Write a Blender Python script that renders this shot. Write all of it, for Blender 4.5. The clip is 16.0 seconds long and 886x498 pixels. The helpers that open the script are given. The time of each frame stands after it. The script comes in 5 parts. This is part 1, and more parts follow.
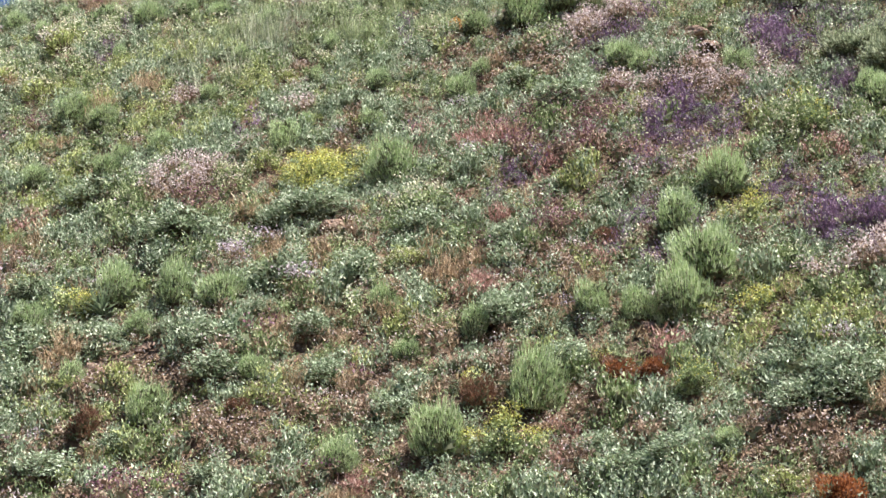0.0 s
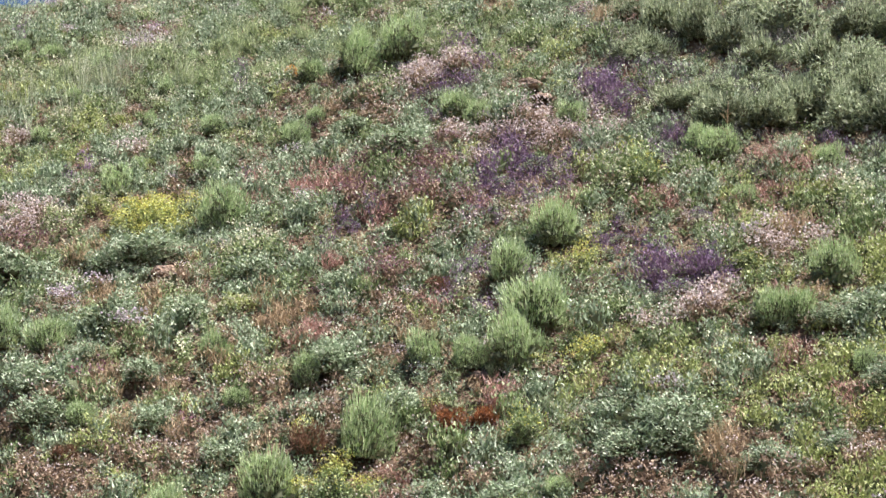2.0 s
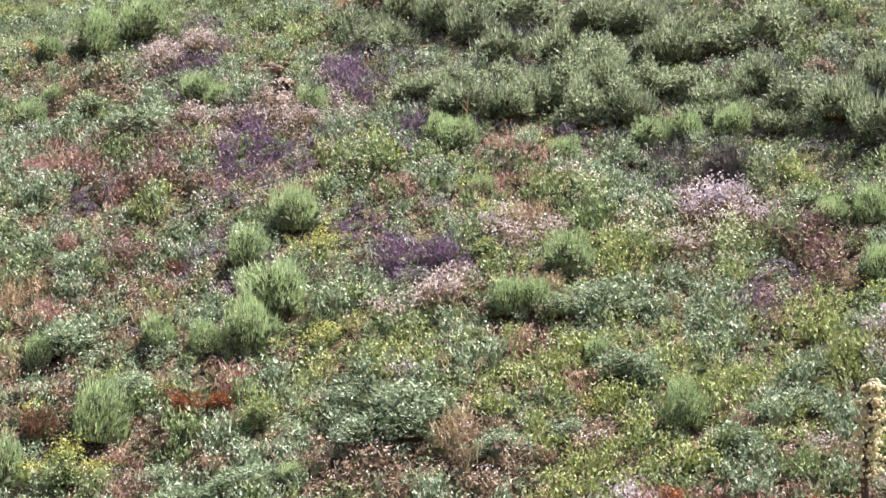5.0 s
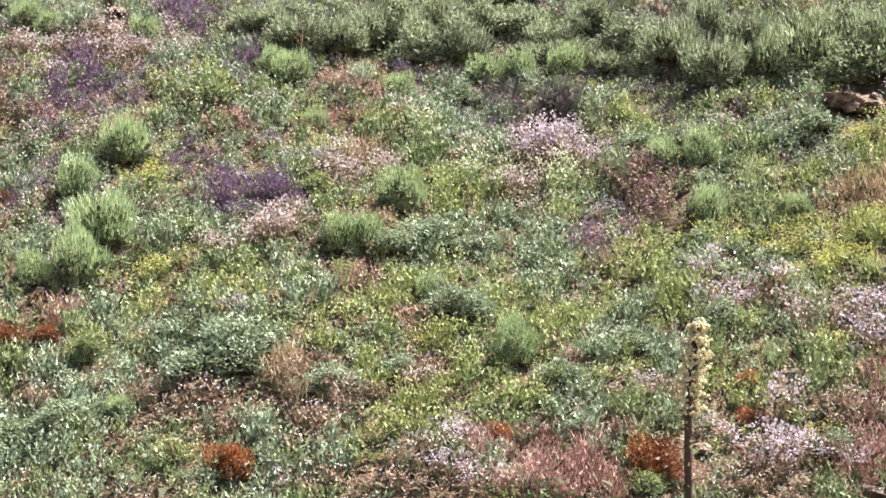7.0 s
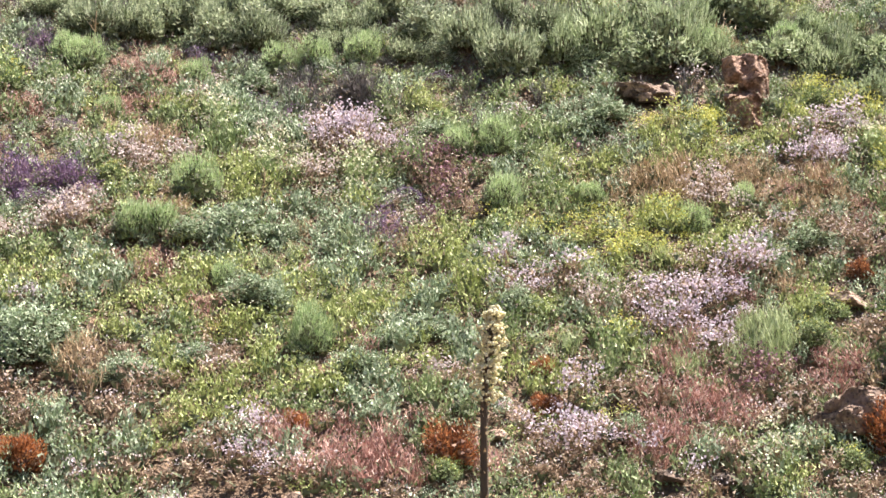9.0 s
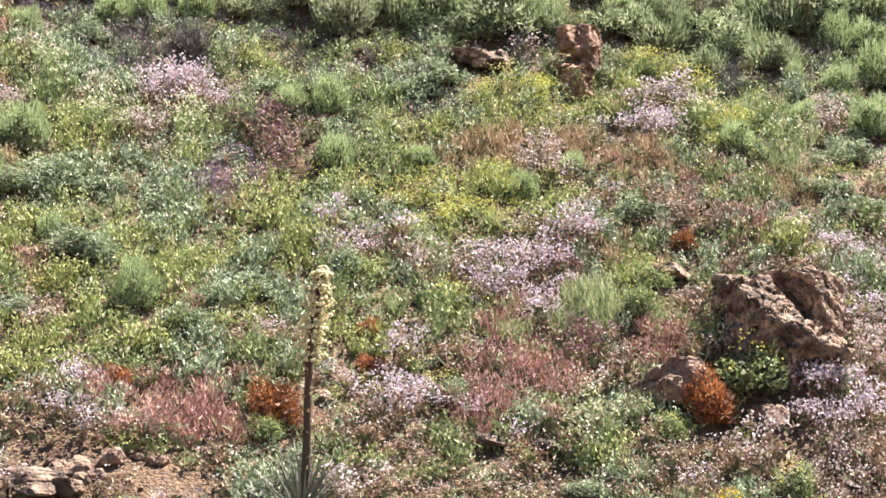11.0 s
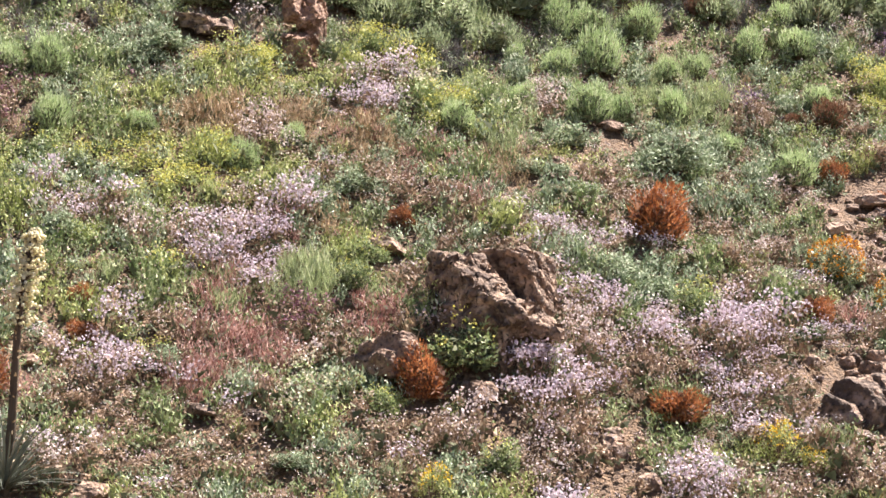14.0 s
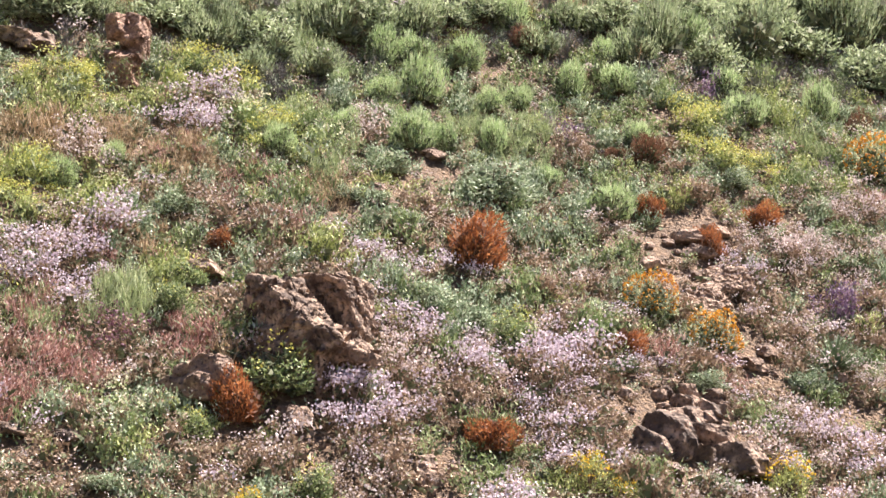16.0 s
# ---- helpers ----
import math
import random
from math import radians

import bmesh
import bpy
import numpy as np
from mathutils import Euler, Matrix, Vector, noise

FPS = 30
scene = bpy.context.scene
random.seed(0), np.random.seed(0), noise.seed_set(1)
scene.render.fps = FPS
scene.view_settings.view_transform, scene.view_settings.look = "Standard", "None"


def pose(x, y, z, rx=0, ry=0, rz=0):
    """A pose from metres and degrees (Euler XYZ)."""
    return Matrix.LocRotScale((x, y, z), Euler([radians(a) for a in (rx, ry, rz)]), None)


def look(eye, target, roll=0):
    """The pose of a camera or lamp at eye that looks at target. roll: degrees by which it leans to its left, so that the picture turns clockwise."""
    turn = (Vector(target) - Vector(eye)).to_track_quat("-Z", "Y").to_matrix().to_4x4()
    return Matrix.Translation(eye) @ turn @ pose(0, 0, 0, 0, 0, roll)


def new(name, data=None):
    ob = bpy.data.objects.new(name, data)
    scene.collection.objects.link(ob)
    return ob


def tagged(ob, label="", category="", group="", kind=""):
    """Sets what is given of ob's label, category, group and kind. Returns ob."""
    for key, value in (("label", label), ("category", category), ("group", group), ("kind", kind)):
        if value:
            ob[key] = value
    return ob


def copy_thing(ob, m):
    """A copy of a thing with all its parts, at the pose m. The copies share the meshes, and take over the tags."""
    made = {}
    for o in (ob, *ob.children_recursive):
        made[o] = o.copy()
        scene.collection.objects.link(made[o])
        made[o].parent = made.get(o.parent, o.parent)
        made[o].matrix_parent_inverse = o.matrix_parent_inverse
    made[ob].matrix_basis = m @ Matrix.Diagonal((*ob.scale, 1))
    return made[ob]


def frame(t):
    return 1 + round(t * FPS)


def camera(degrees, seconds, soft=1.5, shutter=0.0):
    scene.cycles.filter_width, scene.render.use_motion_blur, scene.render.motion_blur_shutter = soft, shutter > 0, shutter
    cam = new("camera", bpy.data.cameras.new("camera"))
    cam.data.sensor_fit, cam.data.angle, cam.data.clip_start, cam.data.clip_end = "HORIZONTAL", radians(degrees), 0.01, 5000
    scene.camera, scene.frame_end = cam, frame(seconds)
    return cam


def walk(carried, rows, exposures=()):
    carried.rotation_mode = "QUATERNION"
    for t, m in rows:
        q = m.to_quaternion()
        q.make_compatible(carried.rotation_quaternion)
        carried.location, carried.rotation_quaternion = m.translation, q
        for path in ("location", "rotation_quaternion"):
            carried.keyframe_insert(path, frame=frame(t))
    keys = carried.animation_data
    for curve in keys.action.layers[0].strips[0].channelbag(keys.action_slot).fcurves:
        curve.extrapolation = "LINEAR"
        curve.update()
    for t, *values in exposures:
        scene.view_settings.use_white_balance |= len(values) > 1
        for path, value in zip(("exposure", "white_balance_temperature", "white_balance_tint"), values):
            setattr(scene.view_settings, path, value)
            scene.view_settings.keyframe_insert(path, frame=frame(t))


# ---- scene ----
# A steep flowering hillside, seen from the flat ground below its foot.
cam = camera(24.49, 16.0, soft=1.55)

EYE = (0.0, 0.0, 1.6)


def aim(turn, tilt, roll):
    """Camera pose at the eye: degrees to the right of +y, degrees up, degrees of roll."""
    a, e = radians(turn), radians(tilt)
    way = Vector((math.sin(a) * math.cos(e), math.cos(a) * math.cos(e), math.sin(e)))
    return look(EYE, Vector(EYE) + way * 10.0, roll)


walk(cam, [
    (0.0, aim(-20.582, 10.964, 0.384)),
    (0.5, aim(-19.538, 11.591, 0.521)),
    (1.0, aim(-18.461, 12.131, 0.536)),
    (1.5, aim(-17.380, 12.396, 0.475)),
    (2.0, aim(-15.802, 12.345, 0.140)),
    (2.5, aim(-14.580, 12.133, -0.371)),
    (3.0, aim(-13.692, 12.020, -0.585)),
    (3.5, aim(-12.712, 11.860, -0.823)),
    (4.0, aim(-11.318, 11.843, -0.942)),
    (4.5, aim(-9.604, 11.941, -0.567)),
    (4.7, aim(-9.066, 11.999, -0.435)),
    (6.8, aim(-3.969, 10.335, -0.366)),
    (7.0, aim(-3.520, 10.098, -0.357)),
    (7.5, aim(-2.308, 9.740, -0.573)),
    (8.0, aim(-0.580, 9.696, -1.177)),
    (8.5, aim(1.105, 9.704, -1.645)),
    (8.7, aim(1.566, 9.717, -1.584)),
    (10.8, aim(6.662, 8.659, -0.388)),
    (11.0, aim(7.094, 8.516, -0.373)),
    (11.5, aim(8.827, 7.887, -0.358)),
    (12.0, aim(10.352, 7.329, -0.275)),
    (12.5, aim(11.444, 7.139, 0.067)),
    (13.0, aim(12.363, 7.380, 0.561)),
    (13.5, aim(13.541, 7.675, 0.756)),
    (14.0, aim(15.093, 7.742, 0.589)),
    (14.5, aim(16.676, 7.871, 0.349)),
    (15.0, aim(17.838, 8.226, 0.465)),
    (15.5, aim(18.927, 8.539, 0.964)),
    (16.0, aim(20.199, 8.554, 1.446))
], [
    (0.0, 1.56, 6110, 16), (4.7, 1.73, 6150, 16), (8.0, 1.98, 6350, 16.3), (11.0, 2.0, 6480, 18), (13.0, 1.96, 6520, 19.5), (16.0, 2.0, 6500, 20),
])

# ---- light ----
SUN_WAY = Vector((0.45, 0.17, 0.88)).normalized()
world = bpy.data.worlds.new("sky")
scene.world = world
world.use_nodes = True
wn = world.node_tree.nodes
sky = wn.new("ShaderNodeTexSky")
sky.sky_type = 'NISHITA'
sky.sun_disc = False
sky.ozone_density = 4.0
sky.dust_density = 0.1
sky.sun_elevation = math.asin(SUN_WAY.z)
sky.sun_rotation = math.atan2(SUN_WAY.x, SUN_WAY.y)
wn["Background"].inputs["Strength"].default_value = 0.030
world.node_tree.links.new(sky.outputs[0], wn["Background"].inputs["Color"])
sun = new("sun", bpy.data.lights.new("sun", 'SUN'))
sun.data.energy, sun.data.angle, sun.data.color = 5.0, radians(0.5), (1.0, 0.93, 0.82)
sun.matrix_world = look(SUN_WAY * 60.0, (0, 0, 0))

rng = np.random.RandomState(11)


# ---- materials ----
def nodes_of(name):
    mat = bpy.data.materials.new(name)
    mat.use_nodes = True
    nt = mat.node_tree
    return mat, nt, nt.nodes["Principled BSDF"]


def mixed(nt, fac, a, b):
    m = nt.nodes.new("ShaderNodeMix")
    m.data_type = 'RGBA'
    for sock, v in ((m.inputs["A"], a), (m.inputs["B"], b)):
        if isinstance(v, tuple):
            sock.default_value = (*v, 1.0)
        else:
            nt.links.new(v, sock)
    if isinstance(fac, float):
        m.inputs["Factor"].default_value = fac
    else:
        nt.links.new(fac, m.inputs["Factor"])
    return m.outputs["Result"]


def noise_of(nt, scale, detail=3.0, lo=0.35, hi=0.65, coord=None):
    n = nt.nodes.new("ShaderNodeTexNoise")
    n.inputs["Scale"].default_value, n.inputs["Detail"].default_value = scale, detail
    if coord is None:
        coord = nt.nodes.new("ShaderNodeNewGeometry").outputs["Position"]
    nt.links.new(coord, n.inputs["Vector"])
    r = nt.nodes.new("ShaderNodeMapRange")
    r.inputs["From Min"].default_value, r.inputs["From Max"].default_value = lo, hi
    nt.links.new(n.outputs["Fac"], r.inputs["Value"])
    return r.outputs["Result"]


def plant_mat(name, dark, mid, light, rough=0.65, through_light=0.16, patch=2.2):
    """Leaf or petal: three tones by place and by leaf, some light let through."""
    mat, nt, bsdf = nodes_of(name)
    geo = nt.nodes.new("ShaderNodeNewGeometry")
    info = nt.nodes.new("ShaderNodeObjectInfo")
    tone = mixed(nt, noise_of(nt, patch), dark, mid)
    tone = mixed(nt, info.outputs["Random"], tone, mid)
    for lo, hi, most, other in ((0.4, 0.0, 0.7, dark), (0.5, 0.95, 1.0, light)):
        ramp = nt.nodes.new("ShaderNodeMapRange")
        ramp.inputs["From Min"].default_value, ramp.inputs["From Max"].default_value, ramp.inputs["To Max"].default_value = lo, hi, most
        nt.links.new(geo.outputs["Random Per Island"], ramp.inputs["Value"])
        tone = mixed(nt, ramp.outputs["Result"], tone, other)
    nt.links.new(tone, bsdf.inputs["Base Color"])
    bsdf.inputs["Roughness"].default_value = rough
    bsdf.inputs["Specular IOR Level"].default_value = 0.22
    tl = nt.nodes.new("ShaderNodeBsdfTranslucent")
    nt.links.new(tone, tl.inputs["Color"])
    mix = nt.nodes.new("ShaderNodeMixShader")
    mix.inputs["Fac"].default_value = through_light
    nt.links.new(bsdf.outputs[0], mix.inputs[1])
    nt.links.new(tl.outputs[0], mix.inputs[2])
    nt.links.new(mix.outputs[0], nt.nodes["Material Output"].inputs["Surface"])
    return mat


def stone_mat(name, dark, mid, light, scale=1.0):
    mat, nt, bsdf = nodes_of(name)
    tone = mixed(nt, noise_of(nt, 3.0 * scale, 6.0, 0.3, 0.7), dark, mid)
    tone = mixed(nt, noise_of(nt, 9.0 * scale, 8.0, 0.45, 0.75), tone, light)
    tone = mixed(nt, noise_of(nt, 26.0 * scale, 4.0, 0.53, 0.68), tone, dark)
    nt.links.new(tone, bsdf.inputs["Base Color"])
    bsdf.inputs["Roughness"].default_value = 0.9
    bump = nt.nodes.new("ShaderNodeBump")
    bump.inputs["Strength"].default_value, bump.inputs["Distance"].default_value = 1.0, 0.06
    nt.links.new(noise_of(nt, 14.0 * scale, 9.0, 0.2, 0.8), bump.inputs["Height"])
    nt.links.new(bump.outputs[0], bsdf.inputs["Normal"])
    return mat


M = {
    "soil": stone_mat("soil", (0.08, 0.052, 0.033), (0.175, 0.112, 0.064), (0.31, 0.20, 0.115), 1.6),
    "rock": stone_mat("rock", (0.065, 0.043, 0.033), (0.235, 0.155, 0.108), (0.46, 0.32, 0.225), 1.0),
    "boulder_rock": stone_mat("boulder_rock", (0.045, 0.03, 0.023), (0.25, 0.17, 0.119), (0.58, 0.425, 0.30), 0.7),
    # Brown rock with the shadows between the ledge rocks put into its colour.
    "shade_rock": stone_mat("shade_rock", (0.035, 0.024, 0.019), (0.165, 0.112, 0.08), (0.52, 0.37, 0.265), 0.6),
    "pale_rock": stone_mat("pale_rock", (0.15, 0.10, 0.07), (0.34, 0.23, 0.16), (0.52, 0.385, 0.285), 1.0),
    "red_rock": stone_mat("red_rock", (0.12, 0.068, 0.046), (0.34, 0.205, 0.135), (0.56, 0.375, 0.26), 1.0),
    "bush": plant_mat("bush_leaf", (0.21, 0.315, 0.125), (0.41, 0.53, 0.255), (0.70, 0.79, 0.50), 0.6, 0.3),
    "olive": plant_mat("olive_leaf", (0.115, 0.145, 0.085), (0.285, 0.345, 0.20), (0.64, 0.70, 0.48), 0.6, 0.28, 0.9),
    # Dark tone for inner and lower leaves: shade put into the colour.
    "shade_leaf": plant_mat("shade_leaf", (0.07, 0.085, 0.045), (0.12, 0.14, 0.075), (0.19, 0.205, 0.12), 0.8, 0.1),
    "scrub": plant_mat("scrub_leaf", (0.15, 0.20, 0.10), (0.31, 0.38, 0.205), (0.58, 0.65, 0.43), 0.6, 0.28, 1.0),
}
M.update({
    "sage": plant_mat("sage_leaf", (0.12, 0.175, 0.09), (0.27, 0.355, 0.215), (0.64, 0.71, 0.54)),
    "herb": plant_mat("herb_leaf", (0.115, 0.175, 0.062), (0.26, 0.34, 0.14), (0.53, 0.59, 0.34)),
    "lime": plant_mat("lime_leaf", (0.19, 0.24, 0.075), (0.36, 0.415, 0.145), (0.59, 0.63, 0.29)),
    "blade": plant_mat("grass_blade", (0.19, 0.25, 0.11), (0.34, 0.41, 0.20), (0.60, 0.66, 0.40), 0.6, 0.26),
    "straw": plant_mat("dry_stem", (0.27, 0.19, 0.108), (0.43, 0.315, 0.19), (0.62, 0.50, 0.335)),
    "dun": plant_mat("withered_leaf", (0.145, 0.096, 0.065), (0.275, 0.19, 0.127), (0.52, 0.415, 0.30)),
    "wine": plant_mat("red_grass", (0.24, 0.11, 0.09), (0.42, 0.23, 0.19), (0.68, 0.48, 0.415)),
    # Dark brown of the litter: shade between plants put into its colour.
    "gap_shade": plant_mat("litter_shade", (0.08, 0.057, 0.04), (0.155, 0.11, 0.076), (0.30, 0.22, 0.155), 0.9, 0.02),
    "rust": plant_mat("rust_leaf", (0.16, 0.058, 0.027), (0.35, 0.13, 0.05), (0.57, 0.265, 0.11), 0.6, 0.28),
    "russet": plant_mat("russet_leaf", (0.10, 0.05, 0.032), (0.20, 0.105, 0.065), (0.34, 0.20, 0.13), 0.7, 0.2),
    "twig": plant_mat("grey_twig", (0.075, 0.07, 0.068), (0.15, 0.14, 0.13), (0.27, 0.25, 0.235), 0.85, 0.05),
    "amber": plant_mat("amber_leaf", (0.40, 0.15, 0.02), (0.60, 0.28, 0.03), (0.78, 0.42, 0.06)),
})
M.update({
    "violet": plant_mat("violet_petal", (0.14, 0.078, 0.138), (0.235, 0.145, 0.235), (0.39, 0.285, 0.39)),
    "indigo": plant_mat("indigo_petal", (0.095, 0.06, 0.115), (0.16, 0.105, 0.185), (0.29, 0.22, 0.32)),
    "pale_grass": plant_mat("pale_grass", (0.24, 0.29, 0.17), (0.36, 0.40, 0.26), (0.54, 0.56, 0.42)),
    "plum": plant_mat("plum_petal", (0.14, 0.06, 0.085), (0.23, 0.115, 0.15), (0.38, 0.24, 0.28)),
    "lilac": plant_mat("lilac_petal", (0.44, 0.365, 0.425), (0.60, 0.51, 0.575), (0.82, 0.75, 0.80)),
    "bronze": plant_mat("bronze_stem", (0.125, 0.08, 0.052), (0.24, 0.165, 0.105), (0.43, 0.325, 0.22)),
    "blush": plant_mat("blush_petal", (0.46, 0.37, 0.36), (0.60, 0.51, 0.49), (0.79, 0.715, 0.69)),
    "cream": plant_mat("cream_petal", (0.58, 0.55, 0.38), (0.72, 0.69, 0.51), (0.85, 0.83, 0.68)),
    "ivory": plant_mat("ivory_petal", (0.62, 0.57, 0.34), (0.80, 0.75, 0.50), (0.90, 0.87, 0.67), 0.5, 0.35),
})
M.update({
    "dark_stalk": plant_mat("dark_stalk", (0.045, 0.035, 0.025), (0.085, 0.065, 0.045), (0.17, 0.13, 0.09), 0.85, 0.02, 9.0),
    "yellow": plant_mat("yellow_petal", (0.50, 0.49, 0.10), (0.63, 0.61, 0.15), (0.78, 0.75, 0.30)),
    "gold": plant_mat("gold_petal", (0.58, 0.36, 0.02), (0.74, 0.50, 0.03), (0.85, 0.62, 0.08)),
    "wood": plant_mat("woody_stem", (0.07, 0.05, 0.036), (0.13, 0.095, 0.065), (0.24, 0.18, 0.13), 0.85, 0.02),
    "yucca_green": plant_mat("green_yucca_leaf", (0.05, 0.075, 0.04), (0.105, 0.15, 0.08), (0.26, 0.33, 0.20), 0.45, 0.06),
    "yucca": plant_mat("yucca_leaf", (0.05, 0.06, 0.046), (0.10, 0.115, 0.088), (0.30, 0.32, 0.27), 0.45, 0.06),
})


# ---- the hill ----
def ground_height(x, y):
    """Height of the hillside at (x, y); works on numbers and on numpy arrays."""
    rise = 0.754 * 0.8 * np.logaddexp(0.0, (y - 17.5) / 0.8)
    crest = np.maximum(18.15 + 0.15 * (x + 21.0) - 0.15 * (y - 39.5), 3.0)
    z = -1.2 * np.logaddexp(-rise / 1.2, -crest / 1.2)
    swell = (0.10 * np.sin(0.62 * x + 0.35 * y + 1.0) + 0.08 * np.sin(1.25 * x - 0.8 * y)
             + 0.045 * np.sin(2.3 * x + 1.9 * y + 2.0) + 0.03 * np.sin(4.1 * x - 3.3 * y + 0.7)
             + 0.015 * np.sin(7.3 * x + 6.1 * y))
    return z + swell * np.clip((y - 16.0) / 3.0, 0.0, 1.0) * np.clip((120.0 - y) / 40.0, 0.0, 1.0)


def mesh_of(name, verts, tris, mats, slots=None, smooth=False):
    me = bpy.data.meshes.new(name)
    verts, tris = np.asarray(verts, np.float32), np.asarray(tris, np.int32)
    me.vertices.add(len(verts))
    me.vertices.foreach_set("co", verts.ravel())
    me.loops.add(tris.size)
    me.loops.foreach_set("vertex_index", tris.ravel())
    me.polygons.add(len(tris))
    me.polygons.foreach_set("loop_start", np.arange(len(tris), dtype=np.int32) * tris.shape[1])
    for m in mats:
        me.materials.append(M[m])
    if slots is not None:
        me.polygons.foreach_set("material_index", np.asarray(slots, np.int32))
    me.polygons.foreach_set("use_smooth", np.full(len(tris), smooth))
    me.update(calc_edges=True)
    return me


def spread(lo, hi, step, far):
    """Fine even steps from lo to hi, then ever wider ones out to far."""
    out, s = [], step
    a = hi
    while a < far:
        s *= 1.35
        a += s
        out.append(a)
    out = np.array(out)
    return np.concatenate([(lo + hi) - out[::-1], np.arange(lo, hi + step / 2, step), out])


def build_ground():
    xs, ys = spread(-32.0, 32.0, 0.25, 2500.0), spread(15.0, 46.0, 0.25, 2500.0)
    gx, gy = np.meshgrid(xs, ys)
    gz = ground_height(gx, gy)
    near = (abs(gx) < 32) & (gy > 15) & (gy < 46)
    gz = gz + np.where(near, rng.uniform(-0.012, 0.012, gz.shape), 0.0)
    n, m = len(xs), len(ys)
    i = (np.arange(m - 1)[:, None] * n + np.arange(n - 1)[None, :]).ravel()
    quads = np.stack([i, i + 1, i + 1 + n, i + n], 1)
    me = mesh_of("ground", np.stack([gx, gy, gz], -1).reshape(-1, 3), quads, ["soil"], smooth=True)
    return tagged(new("ground", me), "steep hillside of bare tan stony soil", "hillside", kind="structure")


build_ground()


# ---- plant shapes: each gives vertices, triangles and material slots ----
class Shape:
    def __init__(self):
        self.v, self.f, self.s, self.n = [], [], [], 0

    def add(self, verts, tris, slot=0):
        self.v.append(np.asarray(verts, float))
        self.f.append(np.asarray(tris, int) + self.n)
        self.s.append(np.full(len(tris), slot))
        self.n += len(verts)

    def done(self):
        return np.concatenate(self.v), np.concatenate(self.f), np.concatenate(self.s)


def unit(a):
    return a / (np.linalg.norm(a, axis=-1, keepdims=True) + 1e-9)


def rand_dirs(r, n, low=-0.2, high=1.0):
    z = r.uniform(low, high, n)
    a = r.uniform(0, 2 * math.pi, n)
    c = np.sqrt(np.maximum(0, 1 - z * z))
    return np.stack([c * np.cos(a), c * np.sin(a), z], -1)


def leaves(shape, r, base, way, length, width, slot=0):
    """Pointed leaves: one four-cornered blade each, widest below the middle, folded a little."""
    n = len(base)
    side = unit(np.cross(way, rand_dirs(r, n, -1, 1)))
    up = np.cross(side, way)
    length, width = np.broadcast_to(length, n)[:, None], np.broadcast_to(width, n)[:, None]
    a, d = base, base + way * length
    mid = base + way * length * 0.45 + up * width * 0.25
    verts = np.stack([a, mid + side * width / 2, d, mid - side * width / 2], 1).reshape(-1, 3)
    i = np.arange(n) * 4
    tris = np.concatenate([np.stack([i, i + 1, i + 2], 1), np.stack([i, i + 2, i + 3], 1)])
    shape.add(verts, tris, slot)


def spikes(shape, r, base, way, length, width, slot=0):
    """Plain small leaves, three corners each."""
    side = unit(np.cross(way, rand_dirs(r, len(base), -1, 1))) * width[:, None] / 2
    i = np.arange(len(base)) * 3
    shape.add(np.stack([base - side, base + side, base + way * length[:, None]], 1).reshape(-1, 3), np.stack([i, i + 1, i + 2], 1), slot)


def blades(shape, r, base, tip, width, slot=0, sag=0.0):
    """Thin blades that run from base to tip, bowed by sag."""
    n = len(base)
    way = unit(tip - base)
    side = unit(np.cross(way, rand_dirs(r, n, -1, 1)))
    w = np.broadcast_to(width, n)[:, None] / 2
    mid = (base + tip) / 2 + np.array([0, 0, 1.0]) * sag
    verts = np.stack([base - side * w, base + side * w, mid + side * w * 0.8, mid - side * w * 0.8, tip], 1).reshape(-1, 3)
    i = np.arange(n) * 5
    tris = np.concatenate([np.stack([i, i + 1, i + 2], 1), np.stack([i, i + 2, i + 3], 1), np.stack([i + 3, i + 2, i + 4], 1)])
    shape.add(verts, tris, slot)


def blossoms(shape, r, place, size, slot=1):
    """Small open flowers: a folded four-cornered face each."""
    n = len(place)
    up = unit(rand_dirs(r, n, 0.0, 1.0))
    side = unit(np.cross(up, rand_dirs(r, n, -1, 1)))
    other = np.cross(up, side)
    s = np.broadcast_to(size, n)[:, None] / 2
    verts = np.stack([place + side * s, place + other * s - up * s * 0.4, place - side * s, place - other * s - up * s * 0.4], 1).reshape(-1, 3)
    i = np.arange(n) * 4
    tris = np.concatenate([np.stack([i, i + 1, i + 2], 1), np.stack([i, i + 2, i + 3], 1)])
    shape.add(verts, tris, slot)


